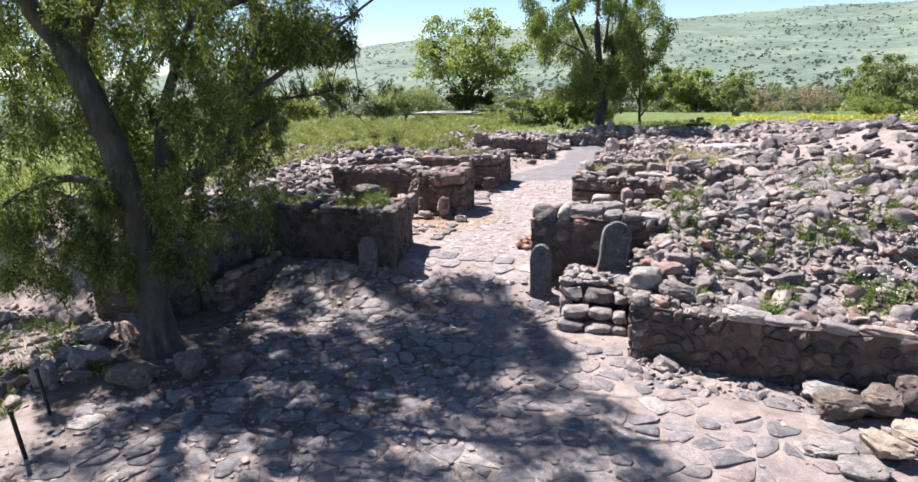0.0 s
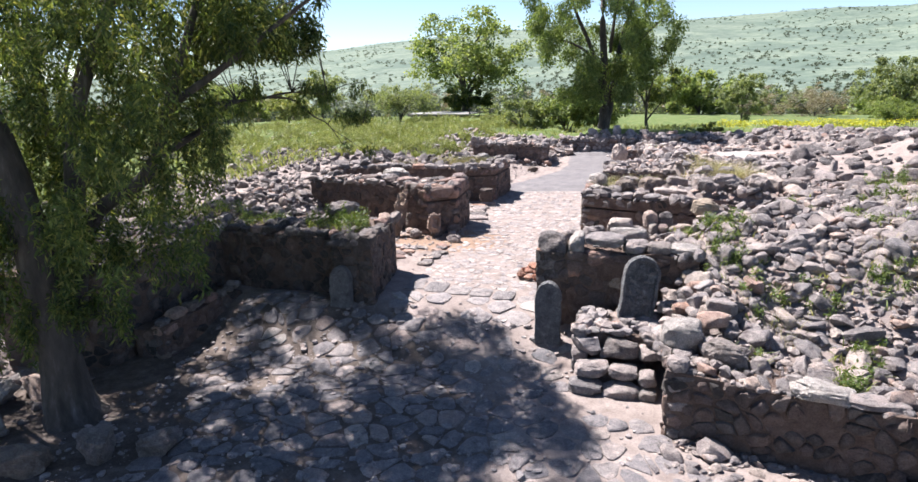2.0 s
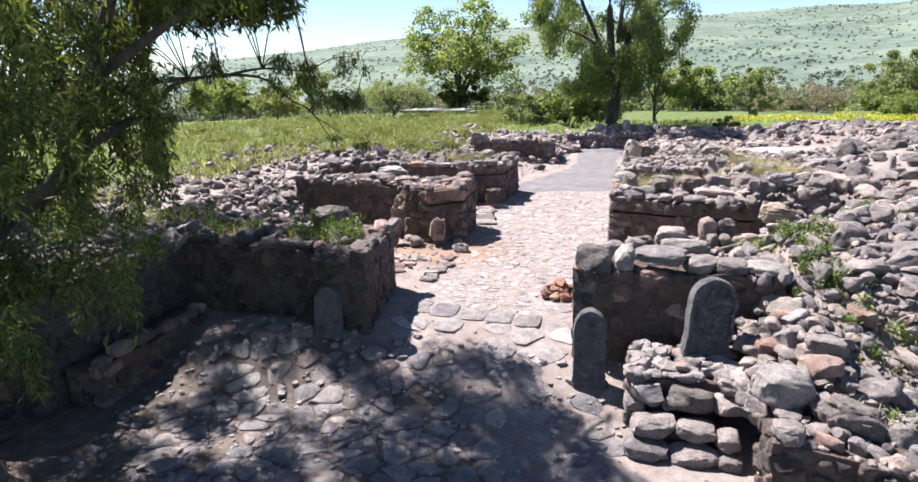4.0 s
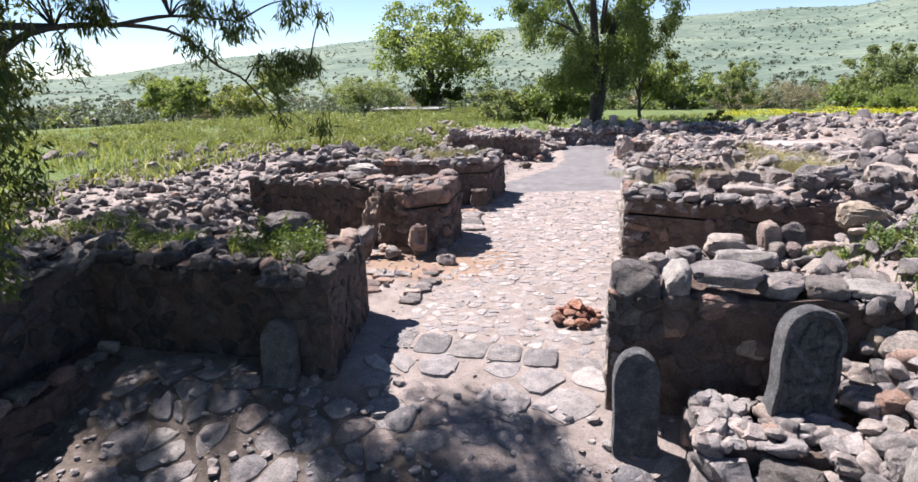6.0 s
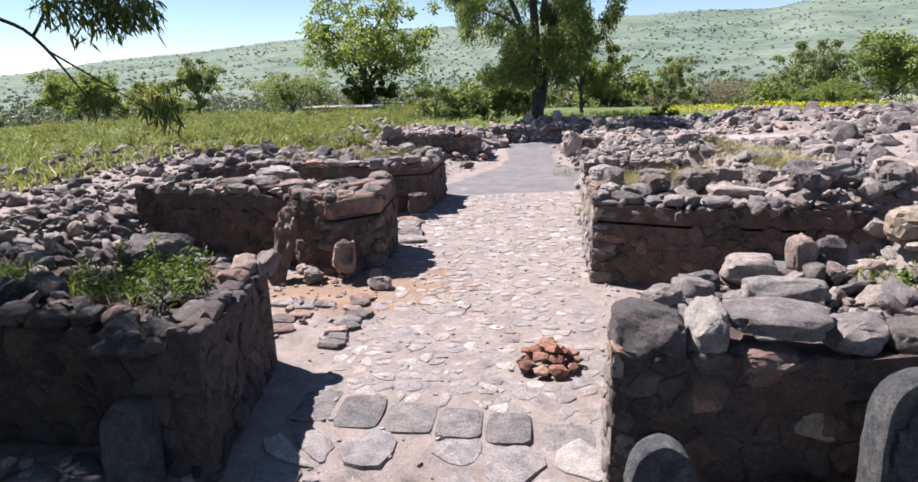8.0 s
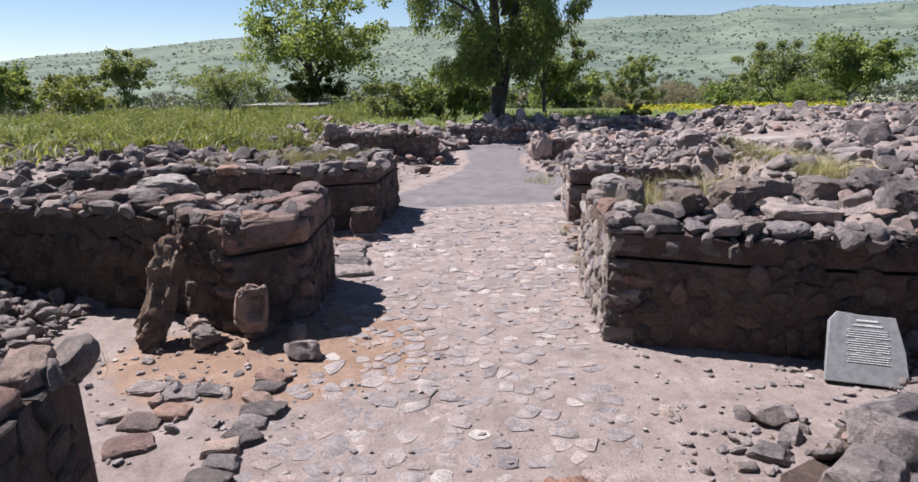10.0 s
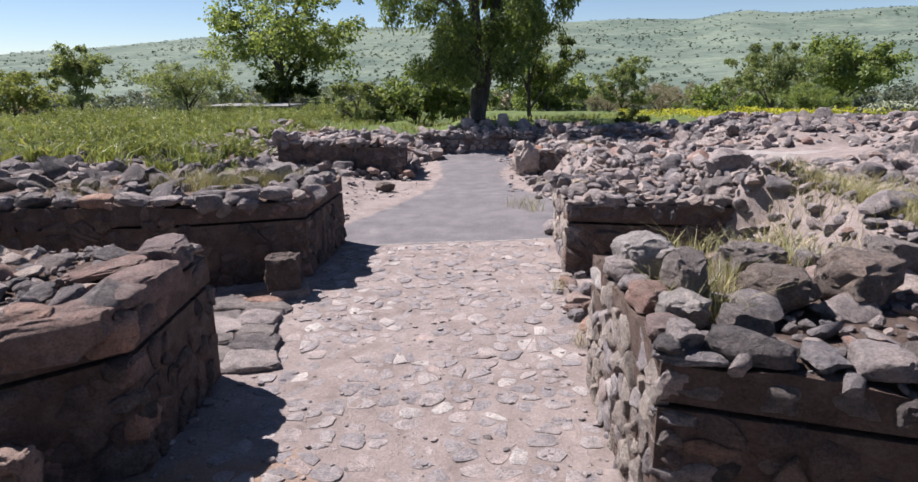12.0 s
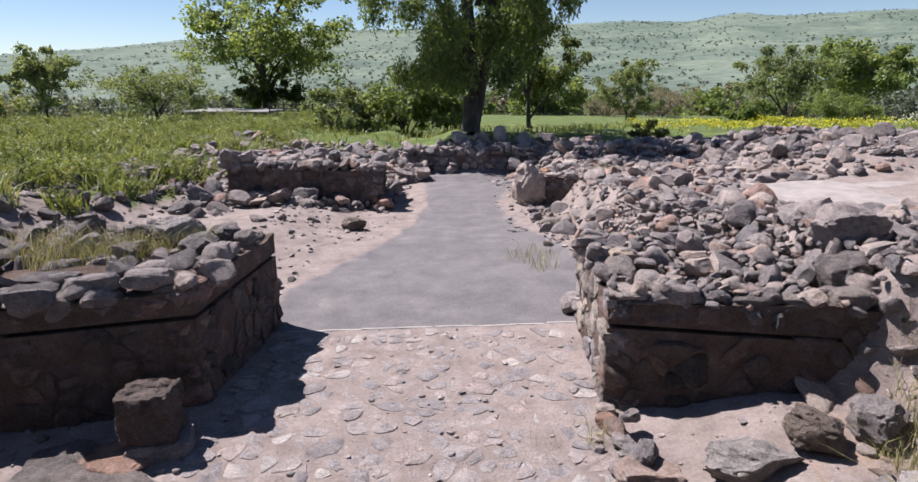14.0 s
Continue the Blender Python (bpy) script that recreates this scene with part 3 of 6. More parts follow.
def paving(x0, x1, y0, y1, step, seed, keep, shrink_range=(0.7, 0.93), stretch=1.0, jitter=0.42, drop=0.1):
    """Cells of an uneven paving: (x, y, outline round the middle)."""
    rng = random.Random(seed)
    nx, ny = int((x1 - x0) / (step * stretch)) + 1, int((y1 - y0) / step) + 1
    sx, sy = step * stretch, step
    pts = {(i, j): (x0 + (i + 0.5 * (j % 2) + rng.uniform(-jitter, jitter)) * sx, y0 + (j + rng.uniform(-jitter, jitter)) * sy) for i in range(-2, nx + 2) for j in range(-2, ny + 2)}
    cells = []
    for i in range(nx):
        for j in range(ny):
            cx, cy = pts[i, j]
            if not keep(cx, cy) or rng.random() < drop:
                continue
            poly = [(-sx * 1.3, -sy * 1.3), (sx * 1.3, -sy * 1.3), (sx * 1.3, sy * 1.3), (-sx * 1.3, sy * 1.3)]
            for di in (-2, -1, 0, 1, 2):
                for dj in (-2, -1, 0, 1, 2):
                    if (di or dj) and (i + di, j + dj) in pts:
                        qx, qy = pts[i + di, j + dj][0] - cx, pts[i + di, j + dj][1] - cy
                        poly = clip_cell(poly, qx / 2, qy / 2, qx, qy)
                        if len(poly) < 3:
                            break
                if len(poly) < 3:
                    break
            if len(poly) < 3:
                continue
            k = rng.uniform(*shrink_range)
            ring = []
            for a, b in zip(poly, poly[1:] + poly[:1]):
                ring += [(a[0] * 0.75 + b[0] * 0.25, a[1] * 0.75 + b[1] * 0.25), (a[0] * 0.25 + b[0] * 0.75, a[1] * 0.25 + b[1] * 0.75)]
            ring = [(p[0] * k * (q := rng.uniform(0.82, 1.06)), p[1] * k * q) for p in ring]
            ring = [p for q, p in zip(ring[-1:] + ring[:-1], ring) if math.hypot(p[0] - q[0], p[1] - q[1]) > 0.012]
            if len(ring) >= 4:
                cells.append((cx, cy, ring))
    return cells


def face_stone(ring, proud, rng):
    """One stone of a wall's face: its outline drawn out to a low uneven boss."""
    n, off = len(ring), Vector((rng.uniform(0, 90), rng.uniform(0, 90), 0))
    tilt = (rng.uniform(-0.12, 0.12), rng.uniform(-0.12, 0.12))
    v = []
    for k, out in ((1.0, -0.08), (0.96, proud * 0.25), (0.8, proud * 0.85), (0.45, proud * 1.1), (0.0, proud * 1.0)):
        for x, z in ring if k else ring[:1]:
            x, z = x * k, z * k
            push = 0.0 if out < 0 else tilt[0] * x + tilt[1] * z + 0.045 * noise.noise(Vector((x * 7, z * 7, 0)) + off)
            v.append((x, -(out + push), z))
    f = []
    for r in range(3):
        for q in range(n):
            a, b = r * n + q, r * n + (q + 1) % n
            f += [(a, b, b + n), (a, b + n, a + n)]
    f += [(3 * n + q, 3 * n + (q + 1) % n, 4 * n) for q in range(n)]
    return np.array(v), np.array(f)


def lay_face(parent, a, b, top, rng, mats, step=0.2, stretch=1.5, groove=None, drop=0.08, proud=(0.005, 0.046), slabs=None):
    """Random rubble bedded in mud along the face from a to b, outer side to the right of that way; over a groove one course of big stones."""
    a, b = Vector(a), Vector(b)
    u = (b - a).normalized()
    n, total, turn = Vector((u.y, -u.x)), (b - a).length, math.degrees(math.atan2(u.y, u.x))
    low = min(gz(*(a + n * 0.1)), gz(*(b + n * 0.1))) - 0.06
    high = groove or top
    seed = rng.randrange(10 ** 6)
    for s, z, ring in paving(0.0, total, low, high, step, seed, lambda x, y: 0.03 < x < total - 0.03 and y < high - 0.03, (0.88, 1.1), stretch, 0.5, drop):
        ring = [(min(max(x + s, -0.02), total + 0.02) - s, min(y + z, high + 0.01) - z) for x, y in ring]
        c = a + u * s
        m = Matrix(((u.x, -n.x, 0, c.x), (u.y, -n.y, 0, c.y), (0, 0, 1, z), (0, 0, 0, 1)))
        place("stone", rock_mesh("stone", face_stone(ring, rng.uniform(*proud), rng), rng.choice(mats)), m, parent)
    s = 0.0
    while groove and s < total - 0.1:
        w, h = min(rng.uniform(0.3, 0.58), total - s + 0.04), (top - groove - 0.05) * rng.uniform(0.85, 1.15)
        c = a + u * (s + w / 2) - n * 0.19
        place("stone", rng.choice(slabs), stone_pose(c.x, c.y, groove + 0.05 + h / 2, w * 1.04, rng.uniform(0.42, 0.52), h, rng.uniform(-6, 6), rng.choice((0, 180)) + rng.uniform(-3, 3), turn + rng.uniform(-4, 4)), parent)
        s += w


def quoins(parent, poly, k, low, top, groove, rng, meshes):
    """Larger blocks stacked at one corner of a wall."""
    p0, p, p1 = (Vector(poly[j % len(poly)]) for j in (k - 1, k, k + 1))
    a, b = (p - p0).normalized(), (p1 - p).normalized()
    z, flip = low - 0.05, rng.random() > 0.5
    while z < top - 0.05:
        h = min(rng.uniform(0.2, 0.36), top - z + 0.04)
        if groove and z < groove < z + h + 0.08:
            h = max(groove - z, 0.07)
        w, d = rng.uniform(0.38, 0.6), rng.uniform(0.26, 0.36)
        c = p - a * ((w if flip else d) / 2 - 0.035) + b * ((d if flip else w) / 2 - 0.035)
        turn = math.degrees(math.atan2(a.y, a.x)) if flip else math.degrees(math.atan2(b.y, b.x))
        place("stone", rng.choice(meshes), stone_pose(c.x, c.y, z + h / 2, w, d, h * 1.03, rng.uniform(-3, 3), rng.uniform(-3, 3), turn + rng.uniform(-5, 5)), parent)
        z, flip = z + h, not flip
        if groove and abs(z - groove) < 0.04:
            z += 0.05


def cap_row(parent, a, b, top, rng, meshes, size=(0.25, 0.5), skip=0.15, depth=(0.25, 0.4), height=(0.12, 0.26)):
    a, b = Vector(a), Vector(b)
    u = (b - a).normalized()
    n, total, turn = Vector((u.y, -u.x)), (b - a).length, math.degrees(math.atan2(u.y, u.x))
    s = 0.0
    while s < total - 0.1:
        w, d, h = min(rng.uniform(*size), total - s + 0.05), rng.uniform(*depth), rng.uniform(*height)
        if rng.random() > skip and w > 0.1:
            c = a + u * (s + w / 2) - n * (d / 2 - rng.uniform(-0.03, 0.06))
            place("capstone", rng.choice(meshes), stone_pose(c.x, c.y, top + h * 0.33, w, d, h, rng.uniform(-7, 7), rng.uniform(-7, 7), turn + rng.uniform(-10, 10)), parent)
        s += w


def stone_wall(name, poly, top, faces, seed, label, limed=(), caps=None, cap_meshes=None, grooves=None, step=0.17, stretch=2.0, mats=None, slabs=None, drop=0.08, proud=(0.005, 0.046), cap_size=(0.2, 0.62), cap_skip=0.15):
    rng = random.Random(seed)
    z0 = min(gz(*p) for p in poly) - 0.3
    grooves = grooves or {}
    ob = rubble_core(name, poly, z0, top, seed, label, min(grooves.values()) if grooves else None)
    mats = mats or [mat_bedded] * 5 + [mat_darkwall] * 2
    slabs = slabs or ROUND_GREY[:5] + ROUND_FACE[4:9] + ROUND_PIT[:8]
    for k in faces:
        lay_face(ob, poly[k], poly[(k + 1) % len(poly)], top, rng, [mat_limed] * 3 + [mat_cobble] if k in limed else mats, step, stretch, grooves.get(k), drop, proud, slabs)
        j = (k - 1) % len(poly)
        if j in faces:
            a, b = Vector(poly[k]) - Vector(poly[j]), Vector(poly[(k + 1) % len(poly)]) - Vector(poly[k])
            if a.cross(b) > 0.6 * a.length * b.length:
                quoins(ob, poly, k, gz(*poly[k]), top, grooves.get(k), rng, slabs)
    for k in (faces if caps is None else caps):
        cap_row(ob, poly[k], poly[(k + 1) % len(poly)], top, rng, cap_meshes or ROUND_GREY[:8] + ROUND_FACE[:4] + ROUGH_GREY[:5] + ROUGH_DARK[:5] + ROUND_PIT[:5], cap_size, cap_skip)
    WALLS.append((poly, top))
    return ob


L1 = [(-2.15, -0.98), (-2.58, 1.6), (-9.0, 2.3), (-9.0, -4.6), (-7.2, -4.5), (-6.6, -4.0), (-6.5, -0.5), (-4.9, -0.55), (-3.3, -0.6), (-3.15, -0.92)]
L2 = [(-2.12, 6.1), (-2.2, 7.95), (-8.0, 8.5), (-8.0, 6.9), (-4.2, 6.3), (-3.75, 5.75), (-2.95, 5.42)]
L3 = [(-2.0, 11.4), (-1.85, 13.8), (-9.0, 14.2), (-9.0, 10.4), (-3.7, 10.9)]
R1 = [(1.68, -1.05), (3.3, -1.1), (4.9, -1.15), (4.9, 1.2), (2.6, 0.75), (1.95, 0.2), (1.72, -0.35)]
R2 = [(2.07, 5.2), (3.5, 4.75), (5.2, 4.45), (8.5, 4.3), (8.5, 7.4), (2.1, 7.8)]
R3 = [(2.36, 11.25), (4.0, 10.95), (5.8, 10.7), (7.6, 10.6), (7.6, 13.2), (2.45, 13.5)]
NEAR = [(4.25, -4.2), (7.4, -4.95), (9.6, -5.2), (14.0, -5.6), (14.0, -4.6), (9.6, -4.3), (4.35, -3.1)]
# West gate wall: dark stone, some of its shade already in the colour.
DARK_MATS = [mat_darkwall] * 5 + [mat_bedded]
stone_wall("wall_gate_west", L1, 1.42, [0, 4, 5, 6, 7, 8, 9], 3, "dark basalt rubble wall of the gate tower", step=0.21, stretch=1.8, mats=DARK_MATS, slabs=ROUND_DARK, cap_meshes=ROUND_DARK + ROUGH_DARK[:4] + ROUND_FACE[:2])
stone_wall("wall_pier_west", L2, 1.46, [0, 3, 4, 5, 6], 5, "ruddy rubble pier with a slot under its capping slabs", grooves={6: 1.05, 0: 1.05}, step=0.18, stretch=1.9, slabs=ROUND_FACE + BLOCK_FACE[:4] + ROUND_PIT[:4])
stone_wall("wall_pier_west_rear", L3, 1.36, [0, 3, 4], 7, "ruddy rubble pier beside the paved passage", grooves={4: 1.0, 0: 1.0}, step=0.19, stretch=1.9, cap_size=(0.28, 0.6), slabs=ROUGH_RED + ROUND_PIT[:6] + ROUND_FACE[:4])
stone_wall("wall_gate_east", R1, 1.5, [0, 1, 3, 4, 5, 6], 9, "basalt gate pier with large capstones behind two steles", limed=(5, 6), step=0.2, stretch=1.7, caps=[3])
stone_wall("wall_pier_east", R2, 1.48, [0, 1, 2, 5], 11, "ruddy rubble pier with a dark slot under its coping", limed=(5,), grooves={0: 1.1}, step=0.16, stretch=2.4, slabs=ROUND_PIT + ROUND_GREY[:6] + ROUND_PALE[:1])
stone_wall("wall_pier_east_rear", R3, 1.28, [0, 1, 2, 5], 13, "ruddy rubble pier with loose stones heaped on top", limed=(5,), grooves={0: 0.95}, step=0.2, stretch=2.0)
stone_wall("wall_yard_east", NEAR, 0.55, [0, 1, 2, 6], 15, "low retaining wall of dark stones with flat capstones", step=0.2, stretch=1.6, drop=0.14, proud=(0.015, 0.08), cap_size=(0.5, 0.95), cap_meshes=ROUND_PALE + ROUND_GREY[:5], mats=[mat_bedded, mat_darkwall, mat_bedded])

# bench and low walls further in
BENCH = [(-5.75, -0.95), (-6.45, -0.9), (-6.5, -3.7), (-5.85, -3.6)]
stone_wall("wall_bench", BENCH, 0.12, [3, 2], 17, "low stone bench along the shaded wall", caps=[3])
L4 = [(-1.45, 22.2), (-1.6, 24.6), (-6.2, 25.0), (-5.9, 22.8)]
stone_wall("wall_ruin_north_west", L4, 1.0, [3, 0], 19, "tumbled rubble wall beside the gravel path")
R4 = [(3.05, 22.3), (5.0, 21.6), (5.2, 22.6), (3.1, 23.3)]
stone_wall("wall_ruin_north_east", R4, 0.75, [0, 3], 21, "low remains of an earthen wall by the path")
END = [(-1.4, 28.3), (3.0, 27.9), (9.0, 27.0), (13.0, 26.5), (13.0, 27.4), (9.0, 28.0), (3.0, 29.0), (-1.4, 29.2)]
stone_wall("wall_terrace", END, 0.62, [0, 1, 2], 23, "low terrace wall of loose grey stones", step=0.24, stretch=1.3, mats=[mat_stone], drop=0.15)
R5 = [(9.9, 1.5), (12.0, 1.2), (16.0, 1.0), (16.0, 2.0), (10.0, 2.3)]
stone_wall("wall_field_east", R5, 2.35, [0, 1], 25, "dark broken wall across the stony slope", mats=[mat_stone])

# ---------------------------------------------------------------- paving


def slab_arrays(ring, proud, rng):
    n = len(ring)
    lean = min(0.008 + 0.6 * proud, 0.03)
    tilt = (rng.uniform(-lean, lean), rng.uniform(-lean, lean))
    v = [(x * k, y * k, z + (tilt[0] * x + tilt[1] * y)) for k, z in ((1.03, -0.06), (0.97, proud * 0.45), (0.82, proud * 0.92)) for x, y in ring] + [(0, 0, proud * 1.1)]
    f = []
    for r in range(2):
        for s in range(n):
            a, b = r * n + s, r * n + (s + 1) % n
            f += [(a, b, b + n), (a, b + n, a + n)]
    f += [(2 * n + s, 2 * n + (s + 1) % n, 3 * n) for s in range(n)]
    return np.array(v), np.array(f)


def lay_paving(holder, piece, cells, proud, seed, limit, mat_one, mat_many, order):
    rng = random.Random(seed)
    cells = sorted(cells, key=order)
    rest = []
    for k, (x, y, ring) in enumerate(cells):
        v, f = slab_arrays(ring, rng.uniform(*proud), rng)
        m = pose(x, y, gz(x, y), math.degrees(math.atan((gz(x, y + 0.2) - gz(x, y - 0.2)) / 0.4)), 0, 0)
        if k < limit:
            me = rock_mesh(piece, (v, f), mat_one)
            place(piece, me, m, holder)
        else:
            rest.append((v, f, m))
    if rest:
        ob = merge(piece + "s_beyond", rest, mat_many)
        ob.parent = holder
        tagged(ob, kind="stuff")


def holder_slab(name, x0, x1, y0, y1, label):
    """A buried bed that carries the paving."""
    bm = bmesh.new()
    box(bm, (x1 - x0, y1 - y0, 0.2), pose((x0 + x1) / 2, (y0 + y1) / 2, -0.95), 0.03)
    return tagged(part(name, bm, mat_mud, None), label, "pavement", kind="structure")


road = holder_slab("road_bed", -1.8, 2.0, -0.6, 13.3, "cobbled passage of worn pale basalt stones set in earth")
keep_road = lambda x, y: (-1.75 + 0.25 * ss(3, 5, np.float64(y)) * ss(8, 6, np.float64(y)) < x < 2.0 + 0.25 * ss(6, 12, np.float64(y))) and 0.6 - 0.13 * x < y < 13.3
lay_paving(road, "cobble", paving(-2.0, 2.4, 0.3, 13.4, 0.215, 5, keep_road, (0.72, 1.06), 1.25, 0.55), (-0.003, 0.013), 6, 300, mat_cobble, mat_cobble_many, lambda c: abs(c[1] - 9.0))

sill = holder_slab("threshold_bed", -1.9, 1.9, -0.9, 0.4, "threshold of large flat basalt slabs across the gateway")
rng = random.Random(14)
blocks, at = [], -1.82
while at < 1.75:
    w, d = rng.uniform(0.48, 0.72), rng.uniform(0.68, 0.8)
    ring = [(math.copysign(abs(math.cos(a)) ** 0.35, math.cos(a)) * w / 2 * rng.uniform(0.93, 1.0), math.copysign(abs(math.sin(a)) ** 0.35, math.sin(a)) * d / 2 * rng.uniform(0.92, 1.0)) for a in np.linspace(0, 2 * math.pi, 14, endpoint=False)]
    blocks.append((at + w / 2, 0.12 - 0.14 * at + rng.uniform(-0.03, 0.03), ring))
    at += w + 0.005
lay_paving(sill, "slab", blocks, (0.03, 0.05), 7, 60, mat_sill, mat_cobble_many, lambda c: c[0])
lay_paving(sill, "slab", paving(-1.8, 1.8, -1.5, -0.3, 0.56, 9, lambda x, y: -1.85 < x < 1.7 and -1.4 < y < -0.3, (0.86, 1.04), 1.15, 0.42, 0.02), (0.012, 0.035), 8, 60, mat_cobble, mat_cobble_many, lambda c: c[0])

yard = holder_slab("yard_bed", -4, 8, -12, -2, "yard of irregular worn flagstones in trodden earth")


def keep_yard(x, y):
    if y > (-1.35 if x > -2.2 else -0.75) or (x > 2.5 and y > -4.0) or (x > 4.2 and y > -4.9 - 0.12 * (x - 4)):
        return False
    return x > -5.2 + 0.4 * math.sin(y * 1.7) and math.hypot(x + 5.9, y + 6.2) > 2.2


lay_paving(yard, "flagstone", paving(-5.4, 8.5, -12.5, -0.7, 0.4, 12, keep_yard, (0.84, 1.04), 1.2, 0.58, 0.14), (0.008, 0.045), 13, 300, mat_flag, mat_flag_many, lambda c: math.hypot(c[0] - 1.5, c[1] + 6))

bm = bmesh.new()
for k in range(8):
    box(bm, (0.54, 0.045, 0.16), pose(-1.4 + 0.53 * k, 13.45, gz(-1.4 + 0.53 * k, 13.45) - 0.072, 0, -1.5, rng.uniform(-1, 1)), 0.012)
tagged(part("kerb", bm, mat_concrete, None), "thin pale kerb at the edge of the gravel path", "kerb", kind="structure")

# ---------------------------------------------------------------- loose stones and rubble


def on_way(x, y):
    if -1.95 < x < 2.3 and -1.5 < y < 14:
        return True
    if 14 <= y < 28 and max(-2.1 + 0.42 * (y - 14.5), -2.1) * (y < 18.5) - 0.6 * (y >= 18.5) < x < (3.2 if y < 17.5 else 2.6):
        return True
    return y < -1.2 and -4.5 < x < 4.2


def spread(n, region, sizes, seed, gap=0.75, ok=None):
    """Places and sizes of loose stones in a rectangle, with little overlap."""
    rng, out, grid = random.Random(seed), [], {}
    x0, x1, y0, y1 = region
    for _ in range(n * 9):
        if len(out) >= n:
            break
        x, y = rng.uniform(x0, x1), rng.uniform(y0, y1)
        if on_way(x, y) or (ok and not ok(x, y)):
            continue
        s = sizes[0] * 0.8 + (sizes[1] * 1.1 - sizes[0] * 0.8) * rng.random() ** 2.3
        key = (int(x // 0.6), int(y // 0.6))
        if any(math.hypot(x - a, y - b) < gap * (s + c) / 2 for i in (-1, 0, 1) for j in (-1, 0, 1) for a, b, c in grid.get((key[0] + i, key[1] + j), ())):
            continue
        grid.setdefault(key, []).append((x, y, s))
        out.append((x, y, s))
    return out


def rubble_field(name, n, region, sizes, seed, label, lift=0.22, gap=0.75, ok=None, layers=1, mat=None):
    rng, items = random.Random(seed), []
    for layer in range(layers):
        for x, y, s in spread(n, region, sizes, seed + 100 * layer, gap, ok):
            v, f = rng.choice(BOULDERS if s > 0.26 else PEBBLES)
            h = s * rng.uniform(0.36, 0.82)
            items.append((v, f, stone_pose(x, y, surf(x, y) + h * (lift + rng.uniform(-0.3, 0.12)) + layer * 0.12, s * rng.uniform(0.85, 1.35), s * rng.uniform(0.62, 1.0), h,
                                           rng.gauss(0, 22), rng.gauss(0, 22), rng.uniform(0, 360))))
    return tagged(merge(name, items, mat or mat_rubble), label, "rubble", kind="stuff")


not_deep = lambda x, y: not (x < 5.3 and (1.3 < y < 4.6 or 7.9 < y < 10.8)) and x < 13.3 + 1.6 * math.sin(y * 0.9) + 0.8 * math.sin(y * 3.1)
rubble_field("rubble", 3400, (4.4, 14.5, -4.6, 4.4), (0.10, 0.52), 31, "loose grey basalt stones on the sloping mound", 0.3, 0.6, not_deep)
rubble_field("rubble", 1500, (4.4, 12.5, -4.5, 4.4), (0.08, 0.34), 32, "smaller stones between the larger on the mound", 0.45, 0.7, not_deep)
rubble_field("rubble", 640, (2.2, 8.4, 4.5, 7.8), (0.08, 0.42), 33, "loose basalt stones heaped on the pier", layers=1, ok=lambda x, y: inside(R2, x, y))
rubble_field("rubble", 330, (2.4, 6.4, 10.7, 13.5), (0.12, 0.46), 35, "loose stones heaped on the rear pier", layers=2, ok=lambda x, y: inside(R3, x, y))
rubble_field("rubble", 190, (1.9, 4.8, -1.0, 1.0), (0.10, 0.35), 36, "small stones on top of the gate pier", ok=lambda x, y: y > -0.45 and inside(R1, x, y))
rubble_field("rubble", 1900, (2.5, 14, 13.4, 27.5), (0.12, 0.6), 37, "wide field of broken basalt on the east side", ok=lambda x, y: not (6.9 < x < 11.5 and 15.5 < y < 19.5))
rubble_field("rubble", 1700, (8.4, 28, 3, 27), (0.18, 0.8), 38, "stones strewn over the rising ground", mat=mat_rubble_dark, ok=lambda x, y: not (x < 11.5 and 15.5 < y < 19.5))
rubble_field("rubble", 1700, (-16, -2.3, -3.5, 10), (0.08, 0.46), 39, "small dark stones over the west ruins", mat=mat_rubble_dark, ok=lambda x, y: surf(x, y) > 0.9 or x < -6.3 and y > 2.2 or x < -8.5)
rubble_field("rubble", 1500, (-16, -1.9, 10, 23), (0.08, 0.55), 41, "broken dark basalt on the western pier and slope", mat=mat_rubble_dark, ok=lambda x, y: (y > 14.3 and (x < -5.5 or y > 21.5 or lattice(np.array([x * 1.3]), np.array([y * 1.3]), 5)[0] > 0.22)) or surf(x, y) > 0.9 or x < -9)
rubble_field("rubble", 900, (-24, -5, 13, 33), (0.12, 0.62), 67, "broken stones of ruined walls in the grass", mat=mat_rubble_dark, ok=lambda x, y: lattice(np.array([x * 0.3]), np.array([y * 0.3]), 77)[0] > 0.08)
rubble_field("rubble", 520, (-10, -1.2, 22.3, 34), (0.14, 0.55), 43, "tumbled stones along the ruined wall", layers=2)
rubble_field("rubble", 380, (-1.4, 13, 26.6, 29.3), (0.2, 0.62), 45, "stones along the terrace edge", 0.3, layers=3)
rubble_field("rubble", 260, (-6.6, -1.2, 21.7, 25.4), (0.14, 0.6), 46, "stones heaped on the ruined wall", 0.3, 0.6, layers=2)
rubble_field("rubble", 34, (-4.4, -1.9, 2.4, 5.2), (0.05, 0.2), 47, "fallen stones in the chamber", ok=lambda x, y: x < -1.9)
rubble_field("rubble", 900, (6.0, 9.5, 7.2, 13.6), (0.1, 0.5), 48, "basalt rubble behind the eastern piers", ok=lambda x, y: x > 7.4 or y > 11.6)
